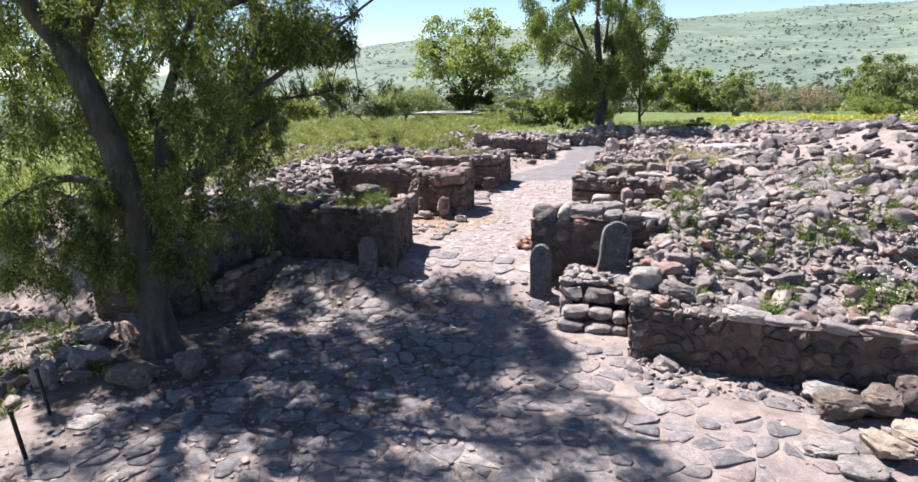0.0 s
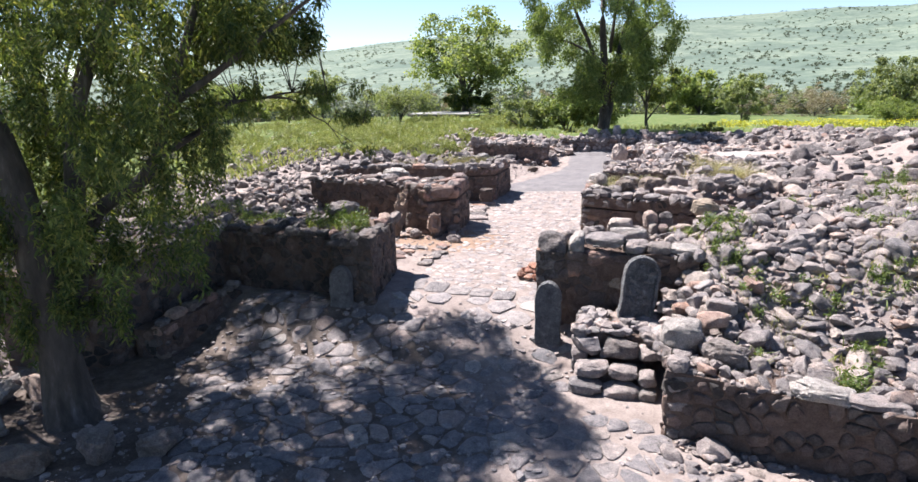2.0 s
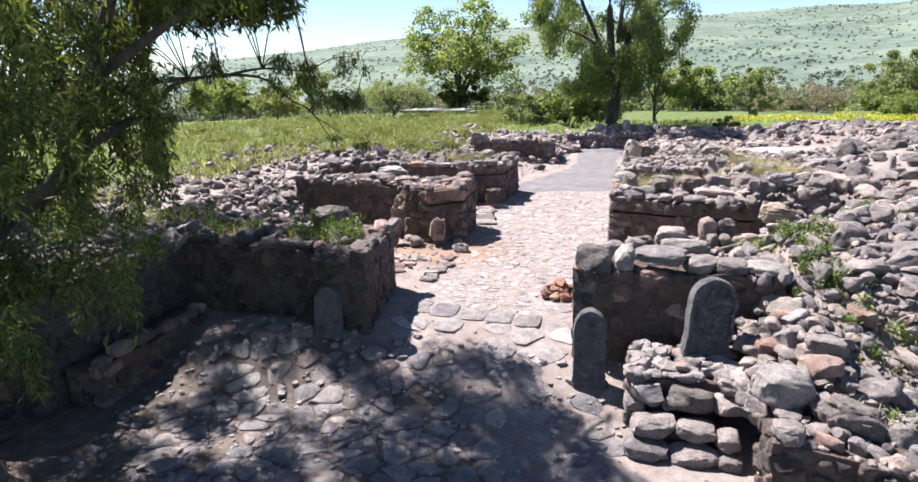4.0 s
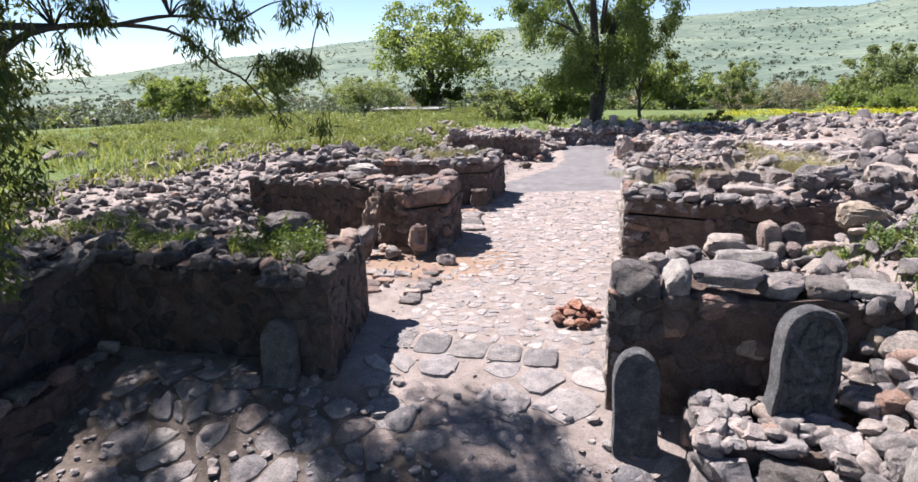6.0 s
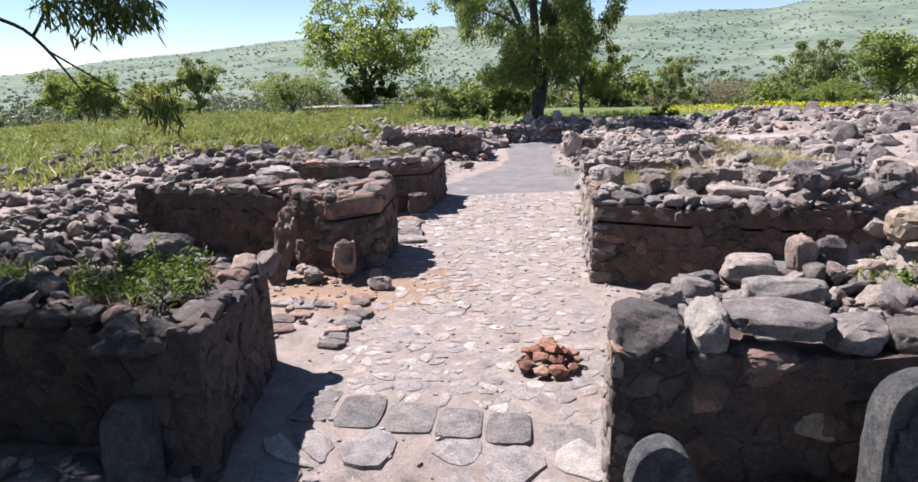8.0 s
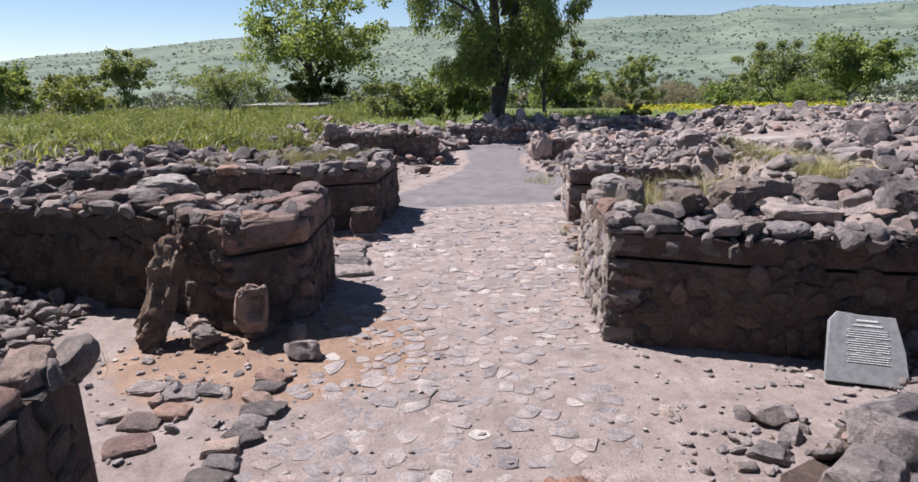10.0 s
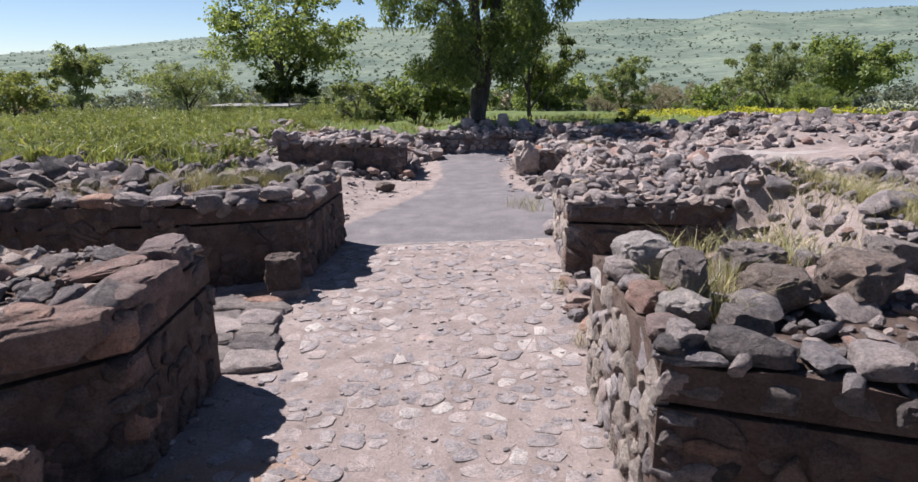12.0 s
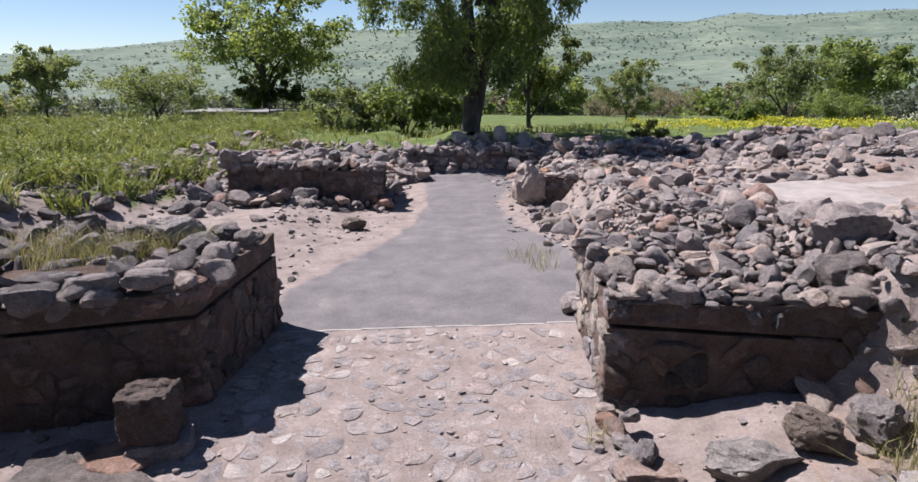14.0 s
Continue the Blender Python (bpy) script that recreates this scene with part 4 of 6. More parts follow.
rubble_field("rubble", 420, (-9.5, -5.6, 2.3, 6.9), (0.12, 0.42), 63, "stones slipping down the bank", layers=2)
rubble_field("rubble", 330, (-8.0, -2.6, 5.8, 8.6), (0.08, 0.3), 64, "flat stones and chips on the pier top", ok=lambda x, y: surf(x, y) > 1.0)
rubble_field("rubble", 170, (-9.0, -1.9, 10.4, 14.2), (0.08, 0.5), 65, "stones on the rear pier top", ok=lambda x, y: surf(x, y) > 1.0)
rubble_field("rubble", 420, (-8.8, -2.2, -4.2, 2.2), (0.08, 0.45), 66, "dark stones heaped on the gate wall", mat=mat_rubble_dark, ok=lambda x, y: surf(x, y) > 1.0)
rubble_field("rubble", 200, (4.3, 7.0, 7.5, 10.9), (0.12, 0.5), 60, "stones slipping down the bank")
rubble_field("rubble", 330, (4.9, 7.0, 1.2, 4.6), (0.12, 0.42), 61, "stones slipping down the bank", layers=2)
rubble_field("rubble", 300, (3.4, 5.2, 13.4, 17.5), (0.12, 0.4), 62, "stones slipping down the bank", layers=2)
rubble_field("rubble", 140, (2.2, 5.4, 1.2, 4.6), (0.08, 0.34), 49, "fallen stones in the side chamber", ok=lambda x, y: y < 3.3)
rubble_field("rubble", 60, (2.2, 5.8, 7.9, 11.1), (0.06, 0.22), 51, "fallen stones between the piers", ok=lambda x, y: y < 9.7 or x > 5)
rubble_field("rubble", 210, (4.2, 8.4, -5.9, -4.3), (0.1, 0.34), 53, "small stones along the foot of the wall", ok=lambda x, y: y > -5.15 - 0.2 * (x - 4))
rubble_field("rubble", 170, (-12, -6.6, -8.5, -4.5), (0.14, 0.75), 55, "stones on the bank beside the tree")
rubble_field("rubble", 50, (-4.6, -2.0, 8.3, 11), (0.05, 0.16), 57, "pebbles between the western piers")


def chips(name, n, region, sizes, seed, label, ok=None):
    """Small broken stones and grit lying on the ground."""
    rng, items = random.Random(seed), []
    x0, x1, y0, y1 = region
    for _ in range(n):
        x, y = rng.uniform(x0, x1), rng.uniform(y0, y1)
        if ok and not ok(x, y):
            continue
        s = sizes[0] + (sizes[1] - sizes[0]) * rng.random() ** 3
        items.append((*rng.choice(CHIPS), stone_pose(x, y, gz(x, y) + s * 0.2, s * rng.uniform(0.9, 1.5), s, s * rng.uniform(0.4, 0.8), rng.uniform(-20, 20), 0, rng.uniform(0, 360))))
    return tagged(merge(name, items, mat_cobble_many), label, "chips", kind="stuff")


chips("stone_chips", 1500, (-2.2, 2.5, -1.2, 13.4), (0.015, 0.07), 71, "small stone chips on the paving")
chips("stone_chips", 1500, (-4.6, 8.5, -11, -1.3), (0.02, 0.10), 72, "small stone chips in the yard", ok=lambda x, y: not (x > 4 and y > -4.4))
chips("stone_chips", 2400, (-5.6, 2.5, -10.5, -0.9), (0.02, 0.15), 76, "broken stones strewn over the shaded yard")
chips("stone_chips", 700, (-4.5, -1.8, 2.3, 11), (0.02, 0.09), 73, "grit in the western chambers")
chips("stone_chips", 700, (2.0, 5.5, 1.2, 11), (0.02, 0.10), 74, "grit in the eastern chambers")
chips("stone_chips", 1600, (-4.0, 4.5, 13.5, 28), (0.03, 0.14), 75, "pebbles beside the gravel path", ok=lambda x, y: not (-0.9 < x < 1.7 or y < 18 and -2.1 < x < 2.9))


def boulder(x, y, w, d, h, turn, seed, label, mat=None, sink=0.12, tilt=0.0, z=None):
    me = rock_mesh("boulder", ROUGH[seed % 12], mat) if mat else (ROUGH_DARK if "dark" in label or "pitted" in label else ROUGH_GREY)[seed % 12]
    base = surf(x, y) if z is None else z
    ob = place("boulder", me, stone_pose(x, y, base + h * (0.5 - sink), w, d, h, tilt, tilt * 0.5, turn))
    return tagged(ob, label, "boulder", "boulders")


for row in [
    (7.62, -5.2, 0.95, 0.6, 0.36, 10, 1, "broad pale boulder lying in the yard"), (7.62, -5.78, 0.82, 0.6, 0.5, 5, 2, "brown weathered boulder in the yard"), (8.3, -5.6, 0.78, 0.66, 0.62, 60, 6, "brown weathered boulder in the yard"),
    (8.62, -6.55, 1.05, 0.66, 0.46, -28, 3, "tan sandstone-like boulder in the yard"), (7.98, -6.85, 0.8, 0.6, 0.42, -50, 8, "tan angular boulder in the yard"), (7.2, -6.95, 0.8, 0.5, 0.2, 10, 4, "low flat pale boulder in the yard"),
    (7.5, -7.45, 0.7, 0.5, 0.2, -15, 0, "low flat pale boulder in the yard"), (8.95, -5.2, 0.9, 0.7, 0.8, 0, 5, "large brown boulder by the wall"), (-5.2, -7.5, 0.9, 0.6, 0.5, 15, 6, "brown boulder at the foot of the tree"),
    (-4.3, -6.9, 0.8, 0.6, 0.6, -20, 7, "dark boulder at the foot of the tree"), (-3.5, -6.5, 0.7, 0.6, 0.5, 40, 8, "dark boulder in tree shade"),
    (-6.9, -6.9, 0.8, 0.6, 0.5, 70, 9, "pale boulder on the bank"), (-7.7, -6.0, 0.9, 0.7, 0.55, 30, 0, "broad pale boulder on the bank"),
    (-7.3, -7.6, 0.6, 0.5, 0.6, 0, 2, "angular boulder beside an iron post"), (2.7, 22.5, 1.0, 0.85, 1.35, 20, 4, "tall earthy boulder beside the path"),
    (-1.8, 19.8, 0.62, 0.45, 0.36, 8, 1, "squared brown boulder beside the path"), (-4.9, 7.75, 1.15, 0.65, 0.46, -5, 3, "long pale slab of rock on the pier"),
    (-3.9, 1.3, 0.95, 0.8, 0.6, 20, 6, "big dark boulder on the gate wall"), (5.15, 1.1, 0.62, 0.45, 0.42, -10, 3, "smooth tan boulder on the mound"),
    (3.3, 6.15, 0.62, 0.5, 0.42, -12, 5, "large brown pitted boulder on the pier"), (2.55, 6.2, 0.45, 0.42, 0.6, 30, 6, "dark rounded boulder on the pier"), (2.75, 5.55, 0.36, 0.34, 0.3, 15, 9, "dark pitted boulder at the coping"), (2.42, 7.05, 0.6, 0.5, 0.5, 10, 2, "pale grey boulder at the pier edge"), (4.1, 6.4, 0.85, 0.6, 0.5, 40, 3, "large brown pitted boulder behind the coping"),
    (2.42, 5.85, 0.4, 0.36, 0.3, 0, 7, "pale boulder at the pier corner"), (6.0, 5.0, 0.8, 0.6, 0.6, 15, 8, "broad boulder on the pier"),
    (7.1, 5.1, 0.9, 0.6, 0.6, -25, 9, "broad boulder on the pier"), (4.9, 11.5, 0.7, 0.5, 0.5, 30, 0, "dark split boulder on the rear pier"),
    (5.3, 12.2, 0.8, 0.6, 0.55, -30, 1, "large split boulder on the rear pier"), (2.75, 12.3, 0.4, 0.3, 0.3, 10, 3, "tan rounded boulder on the rear pier"),
    (6.3, -4.55, 0.85, 0.5, 0.3, -6, 4, "broad pale slab on the yard wall"), (-2.95, 13.2, 0.6, 0.5, 0.45, 25, 6, "pale boulder on the rear pier"),
    (-2.35, 13.35, 0.45, 0.4, 0.3, -15, 7, "grey boulder on the rear pier"), (-3.2, 12.4, 0.3, 0.3, 0.28, 0, 9, "round dark boulder among grass"),
    (2.5, 10.05, 0.62, 0.42, 0.2, 8, 9, "ruddy flat boulder beside the passage"), (3.35, 9.95, 0.85, 0.5, 0.3, 6, 1, "long pale grey boulder in the chamber"), (3.95, 10.1, 0.5, 0.45, 0.4, -15, 4, "brown rounded boulder in the chamber"), (4.5, 10.15, 0.48, 0.45, 0.46, 40, 2, "grey rounded boulder in the chamber"),
    (4.3, 9.2, 0.55, 0.45, 0.36, 70, 7, "pale grey boulder in the chamber"), (5.1, 9.0, 0.6, 0.45, 0.36, 20, 5, "pale grey boulder in the chamber"),
    (-5.1, 7.2, 0.7, 0.5, 0.32, 0, 2, "ruddy boulder on the pier"), (-3.6, 5.6, 0.45, 0.3, 0.2, 0, 5, "blue-grey block on the pier end"),
]:
    boulder(*row, mat=mat_tan if "tan" in row[-1] else mat_ruddy_brown if "brown" in row[-1] else mat_palestone if "pale" in row[-1] else None)

# ---------------------------------------------------------------- gate furniture: steps, steles, cairn, standing stones


def stele(x, y, z, w, h, t, turn, lean, label, carved, tip=0.0):
    """A round-topped standing slab with a sunk, rough panel."""
    holder = new("stele")
    holder.matrix_basis = pose(x, y, z, lean, tip, turn)
    bm = bmesh.new()
    rng = random.Random(int(h * 100 + x * 10))
    rows = 10
    outline = [(-w / 2 * (0.97 + 0.03 * math.sin(k)), h * 0.72 * k / rows) for k in range(rows)]
    outline += [(-w / 2 * math.cos(a), h * 0.72 + h * 0.28 * math.sin(a)) for a in np.linspace(0, math.pi, 15)]
    outline += [(w / 2 * (0.97 + 0.03 * math.cos(k)), h * 0.72 * k / rows) for k in range(rows - 1, -1, -1)]
    outline = [(a + rng.uniform(-0.008, 0.008), b + rng.uniform(-0.008, 0.008)) for a, b in outline]
    rings = []
    steps = [(1.0, t / 2), (1.0, -t * 0.35), (0.95, -t / 2)] + ([(0.82, -t / 2), (0.78, -t * 0.28)] if carved else [(0.7, -t * 0.52)])
    for k, yy in steps:
        rings.append([bm.verts.new((a * k, yy, h / 2 + (b - h / 2) * (k + (1 - k) * 0.35))) for a, b in outline])
    for r0, r1 in zip(rings, rings[1:]):
        for s in range(len(outline)):
            bm.faces.new((r0[s], r0[(s + 1) % len(outline)], r1[(s + 1) % len(outline)], r1[s]))
    bm.faces.new(rings[0])
    bm.faces.new(rings[-1])
    bmesh.ops.recalc_face_normals(bm, faces=bm.faces[:])
    body = part("slab", bm, mat_dark, holder)
    body.data.polygons.foreach_set("use_smooth", [len(p.vertices) == 4 for p in body.data.polygons])
    body.data.set_sharp_from_angle(angle=radians(35))
    if carved:
        items = []
        for k in range(90):
            a = rng.uniform(-1, 1) * w * 0.3
            b = rng.uniform(0.12, 0.85) * h
            items.append((*PEBBLES[k % 10], stone_pose(a, -t * 0.28, b, rng.uniform(0.05, 0.13), 0.07, rng.uniform(0.05, 0.15), 0, rng.uniform(0, 180), 0)))
        relief = tagged(merge("worn_relief", items, mat_dark), kind="stuff")
        relief.parent = body
    return tagged(holder, label, "stele", "steles by the gate")


stele(2.01, -1.7, -0.32, 0.54, 1.32, 0.2, 3, -6, "plain round-topped dark basalt stele beside the gateway", False)
stele(3.7, -1.8, 0.28, 0.69, 1.38, 0.22, 8, -9, "round-topped basalt stele with a worn sunken carving", True, 8)
stele(-2.9, -1.2, -0.42, 0.52, 1.31, 0.2, 2, -6, "plain dark stele in shade against the wall", False)


def steps_up():
    """Three rough courses, a pebbled platform behind them and its dry-stone sides."""
    holder = new("stone_steps")
    rng = random.Random(77)
    core = bmesh.new()
    box(core, (1.4, 1.1, 0.8), pose(3.42, -1.8, -0.12), 0.05)
    box(core, (1.2, 0.4, 0.4), pose(3.36, -2.55, -0.42), 0.04)
    part("core", core, mat_mud, holder)

    def stone(kind, x, y, z, w, d, h, turn=0.0, lean=0.0):
        place("stone", kind, stone_pose(x, y, z, w, d, h, lean, rng.uniform(-3, 3), turn), holder)

    stone(ROUND_GREY[2], 2.9, -3.0, -0.49, 0.64, 0.46, 0.27, -3)
    stone(ROUND_GREY[5], 3.53, -3.0, -0.5, 0.68, 0.45, 0.25, 4)
    stone(ROUND_GREY[11], 2.99, -2.8, -0.23, 0.66, 0.45, 0.3, 5)
    stone(ROUND_GREY[9], 3.56, -2.8, -0.24, 0.56, 0.42, 0.28, -6)
    stone(ROUND_GREY[3], 3.98, -2.9, -0.28, 0.34, 0.4, 0.3, 8)
    stone(ROUND_PIT[7], 4.0, -3.05, -0.5, 0.34, 0.35, 0.24, -12)
    stone(BOULDER_PALE[3], 2.92, -2.5, 0.08, 0.42, 0.42, 0.36, 30)
    stone(ROUND_PIT[6], 3.5, -2.45, 0.1, 0.66, 0.5, 0.34, -4)
    stone(BOULDER_GREY[8], 3.22, -2.5, -0.02, 0.24, 0.3, 0.22, 20)
    stone(ROUND_GREY[7], 4.02, -2.5, 0.05, 0.42, 0.4, 0.26, 14)
    stone(ROUGH_GREY[9], 4.08, -2.45, 0.3, 0.4, 0.36, 0.24, -20)
    for y in np.arange(-2.35, -1.3, 0.29):
        for z in (-0.36, -0.12, 0.12, 0.3):
            stone(rng.choice(BOULDER_GREY + BLOCK_GREY), 2.74 + rng.uniform(-0.03, 0.04), y + rng.uniform(-0.05, 0.05), z, rng.uniform(0.28, 0.38), 0.32, 0.27, 90 + rng.uniform(-15, 15))
    for k in range(150):
        q = 0.07 + 0.2 * rng.random() ** 1.8
        y = rng.uniform(-2.4, -1.55)
        place("pebble", (BOULDER_PALE + BOULDER_GREY)[k % 26], stone_pose(rng.uniform(2.66, 4.2), y, 0.3 + 0.12 * (y + 2.4) + q * 0.2, q * 1.35, q, q * 0.7, rng.uniform(-20, 20), rng.uniform(-15, 15), rng.uniform(0, 360)), holder)
    return tagged(holder, "rough basalt steps up to a pebble-covered platform", "steps")


steps_up()
WALLS.append(([(2.6, -2.5), (4.2, -2.5), (4.2, -1.0), (2.6, -1.0)], 0.34))

# bank of field stones beside the steps
rng = random.Random(5)
bank = new("stone_bank")
for x, y, z, w, d, h, turn, kind in [
        (4.76, -1.15, 1.1, 0.42, 0.4, 0.42, 10, BOULDER_TAN[2]), (4.72, -1.5, 0.86, 0.52, 0.45, 0.24, -8, ROUND_GREY[4]), (4.55, -1.85, 0.7, 0.46, 0.42, 0.32, 25, ROUND_FACE[9]),
        (4.5, -3.3, 0.8, 0.72, 0.62, 0.56, 6, ROUND_PALE[3]), (5.12, -3.72, 0.72, 0.72, 0.5, 0.46, -6, ROUGH_DARK[4]), (4.86, -3.55, 0.72, 0.26, 0.36, 0.36, 15, BOULDER_GREY[1]),
        (4.45, -2.75, 0.5, 0.5, 0.4, 0.36, -15, ROUGH_GREY[3]), (4.4, -2.35, 0.5, 0.4, 0.38, 0.34, 40, BOULDER_GREY[6]), (5.0, -2.9, 0.95, 0.5, 0.4, 0.28, 18, ROUND_GREY[7]), (5.2, -2.3, 1.0, 0.55, 0.4, 0.24, -12, ROUND_GREY[10])]:
    place("stone", kind, stone_pose(x, y, z, w, d, h, rng.uniform(-5, 5), rng.uniform(-5, 5), turn), bank)
for k in range(130):
    y = rng.uniform(-3.15, -1.2)
    x = rng.uniform(4.2, 5.3)
    q = rng.uniform(0.14, 0.34)
    z = 0.2 + 0.3 * (y + 3.1) + 0.45 * (x - 4.2) + rng.uniform(-0.22, 0.16)
    place("stone", rng.choice(BOULDER_GREY + BOULDER_PALE[:5]), stone_pose(x, y, min(z, 1.25), q * 1.25, q, q * 0.75, rng.uniform(-15, 15), rng.uniform(-15, 15), rng.uniform(0, 360)), bank)
tagged(bank, "stacked field stones banked up beside the steps", "stone bank")

# large dressed blocks on the gate pier
for x, y, z, w, d, h, t, kind in [
        (2.0, -0.8, 1.5, 0.66, 0.62, 0.7, 2, ROUND_PIT[1]), (2.0, -0.85, 1.02, 0.62, 0.5, 0.3, -2, ROUND_PIT[6]), (2.49, -0.78, 1.58, 0.36, 0.62, 0.58, -8, ROUND_PALE[5]), (3.06, -0.78, 1.72, 0.86, 0.6, 0.26, -3, ROUND_GREY[8]),
        (2.95, -0.98, 1.38, 0.6, 0.36, 0.36, 4, ROUGH_RED[2]), (3.68, -0.82, 1.6, 0.52, 0.5, 0.3, 4, ROUND_GREY[11]), (4.15, -0.85, 1.58, 0.48, 0.5, 0.32, -5, ROUND_PIT[9]), (4.62, -0.88, 1.62, 0.62, 0.52, 0.18, 3, ROUND_PALE[8]),
        (3.4, -1.0, 0.87, 0.56, 0.3, 0.32, 0, BOULDER_TAN[5]), (2.45, -0.99, 1.1, 0.32, 0.3, 0.3, 3, ROUND_FACE[4]),
        (3.33, 0.72, 1.66, 0.6, 0.42, 0.38, 6, ROUND_GREY[3]), (3.52, 0.24, 1.6, 0.88, 0.36, 0.28, 4, ROUND_PALE[1]), (3.98, 1.1, 1.72, 0.32, 0.3, 0.5, 20, ROUND_GREY[2]), (4.32, 1.15, 1.7, 0.34, 0.3, 0.46, -12, ROUND_PIT[0]), (2.28, 0.08, 1.56, 0.42, 0.34, 0.28, 30, ROUND_GREY[0]), (2.68, 0.4, 1.56, 0.4, 0.3, 0.26, -10, ROUND_GREY[6])]:
    tagged(place("dressed_block", kind, stone_pose(x, y, z, w, d, h, 0, rng.uniform(-4, 4), t)), "large weathered basalt block lying on the gate pier", "stone block", "blocks on the pier")
# boulders along the top of the eastern pier
for x, y, w, d, h, turn in [(3.4, 7.0, 0.7, 0.5, 0.45, 10), (4.85, 7.15, 0.7, 0.5, 0.45, 30), (5.55, 7.1, 0.7, 0.55, 0.48, 140), (6.3, 6.9, 0.9, 0.6, 0.6, 200), (7.1, 6.8, 0.8, 0.6, 0.55, 50), (5.5, 4.95, 0.7, 0.5, 0.5, 100), (6.2, 4.9, 0.6, 0.5, 0.45, 20), (6.9, 4.85, 0.75, 0.5, 0.55, 70), (7.7, 4.8, 0.7, 0.5, 0.5, 160)]:
    boulder(x, y, w, d, h, turn, int(x * 7), "large dark pitted boulder in the row on the pier", sink=0.2)
for x, y, w, d, h, turn in [(4.65, 5.6, 1.0, 0.55, 0.22, 8)]:
    tagged(place("coping_slab", BLOCK_GREY[int(x * 5) % 16], stone_pose(x, y, 1.58, w, d, h, 0, 3, turn)), "pale flat slab lying on the eastern pier", "stone slab", "coping slabs")
# coping slabs of the western pier
for x, y, z, w, d, h, t in [(-2.6, 5.85, 1.36, 0.98, 0.55, 0.4, 30), (-2.32, 6.75, 1.46, 0.8, 0.55, 0.36, 87), (-2.45, 7.55, 1.5, 0.7, 0.55, 0.42, 92), (-3.3, 5.8, 1.52, 0.55, 0.42, 0.24, 20), (-4.66, 6.7, 1.5, 0.8, 0.6, 0.42, 12), (-4.05, 6.55, 1.55, 0.7, 0.55, 0.36, -20), (-5.6, 6.95, 1.5, 0.8, 0.55, 0.4, 4), (-2.75, 7.0, 1.56, 0.8, 0.6, 0.14, 30)]:
    tagged(place("coping_slab", rng.choice(ROUGH_RED + BLOCK_FACE[:4]), stone_pose(x, y, z, w, d, h, rng.uniform(-4, 4), rng.uniform(-4, 4), t)), "ruddy flat coping slab on the pier edge", "stone slab", "coping slabs")

# cairn of red stones
cairn = new("cairn")
cairn.matrix_basis = pose(1.2, 1.6, gz(1.2, 1.6) + 0.03) @ Matrix.Diagonal((1.36, 1.3, 0.95, 1))
for level, (n, r) in enumerate([(10, 0.26), (6, 0.15), (2, 0.06)]):
    for k in range(n):
        a = 2 * math.pi * k / n + level
        s = rng.uniform(0.11, 0.19)
        place("red_stone", rock_mesh("red stone", BOULDERS[(k + level) % 10], mat_red), stone_pose(r * math.cos(a), r * math.sin(a), 0.06 + 0.105 * level, s * 1.1, s, s * 0.85, rng.uniform(-30, 30), rng.uniform(-30, 30), rng.uniform(0, 360)), cairn)
tagged(cairn, "small cairn of red volcanic stones on the paving", "cairn")

# leaning pillar, hollowed stone, squared block and neighbours
def pillar_stone():
    v, f = rock_arrays(91, 5, 0.5, 4, 0.1, (0.7, 0.9))
    v = v * np.array([0.44, 0.42, 1.68])
    out = []
    for q in v:
        p = Vector(q)
        push = -0.03 + 0.07 * noise.noise(p * 2.6) + 0.08 * noise.noise(p * 8) - 0.10 * max(0.0, noise.noise(p * 15)) + 0.03 * noise.noise(p * 26)
        side = Vector((p.x, p.y, 0.3 * p.z)).normalized()
        out.append(p + side * push)
    me = rock_mesh("pillar", (out, f), mat_pillar)
    return tagged(place("leaning_pillar", me, pose(-3.9, 5.2, 0.6, -31, 10, 8)), "rough brown standing stone leaning on the pier", "standing stone")


pillar_stone()


def hollow_stone():
    bm = bmesh.new()
    bmesh.ops.create_icosphere(bm, subdivisions=5, radius=0.5)
    for v in bm.verts:
        q = v.co.copy()
        p = Vector([math.copysign(abs(c) ** 0.48, c) for c in q])
        rim = ((q.x - 0.06) / 0.15) ** 2 + ((q.z - 0.08) / 0.18) ** 2
        dent = float(ss(1.5, 0.1, np.float64(rim))) if q.y < 0 else 0
        p *= 0.9 + 0.32 * noise.noise(q * 3.1) + 0.12 * noise.noise(q * 8) + 0.06 * noise.noise(q * 17)
        p.y += 0.36 * dent
        taper = 1 - 0.35 * max(0.0, p.z)
        v.co = Vector((p.x * 0.225 * taper / 0.66, p.y * 0.2 / 0.66, p.z * 0.28 / 0.66))
    ob = part("hollowed_stone", bm, mat_ruddy, None)
    ob.data.polygons.foreach_set("use_smooth", [True] * len(ob.data.polygons))
    ob.matrix_basis = pose(-2.6, 5.1, gz(-2.6, 5.1) + 0.5, -8, 8, 16)
    return tagged(ob, "upright brown stone with a hollow in its face", "standing stone")


hollow_stone()
tagged(place("fallen_stone", ROUGH_DARK[1], stone_pose(-2.6, 5.25, gz(-2.6, 5.25) + 0.12, 0.44, 0.4, 0.36, 5, 0, 30)), "dark stone propping the hollowed one", "stone", "stones on the clay")
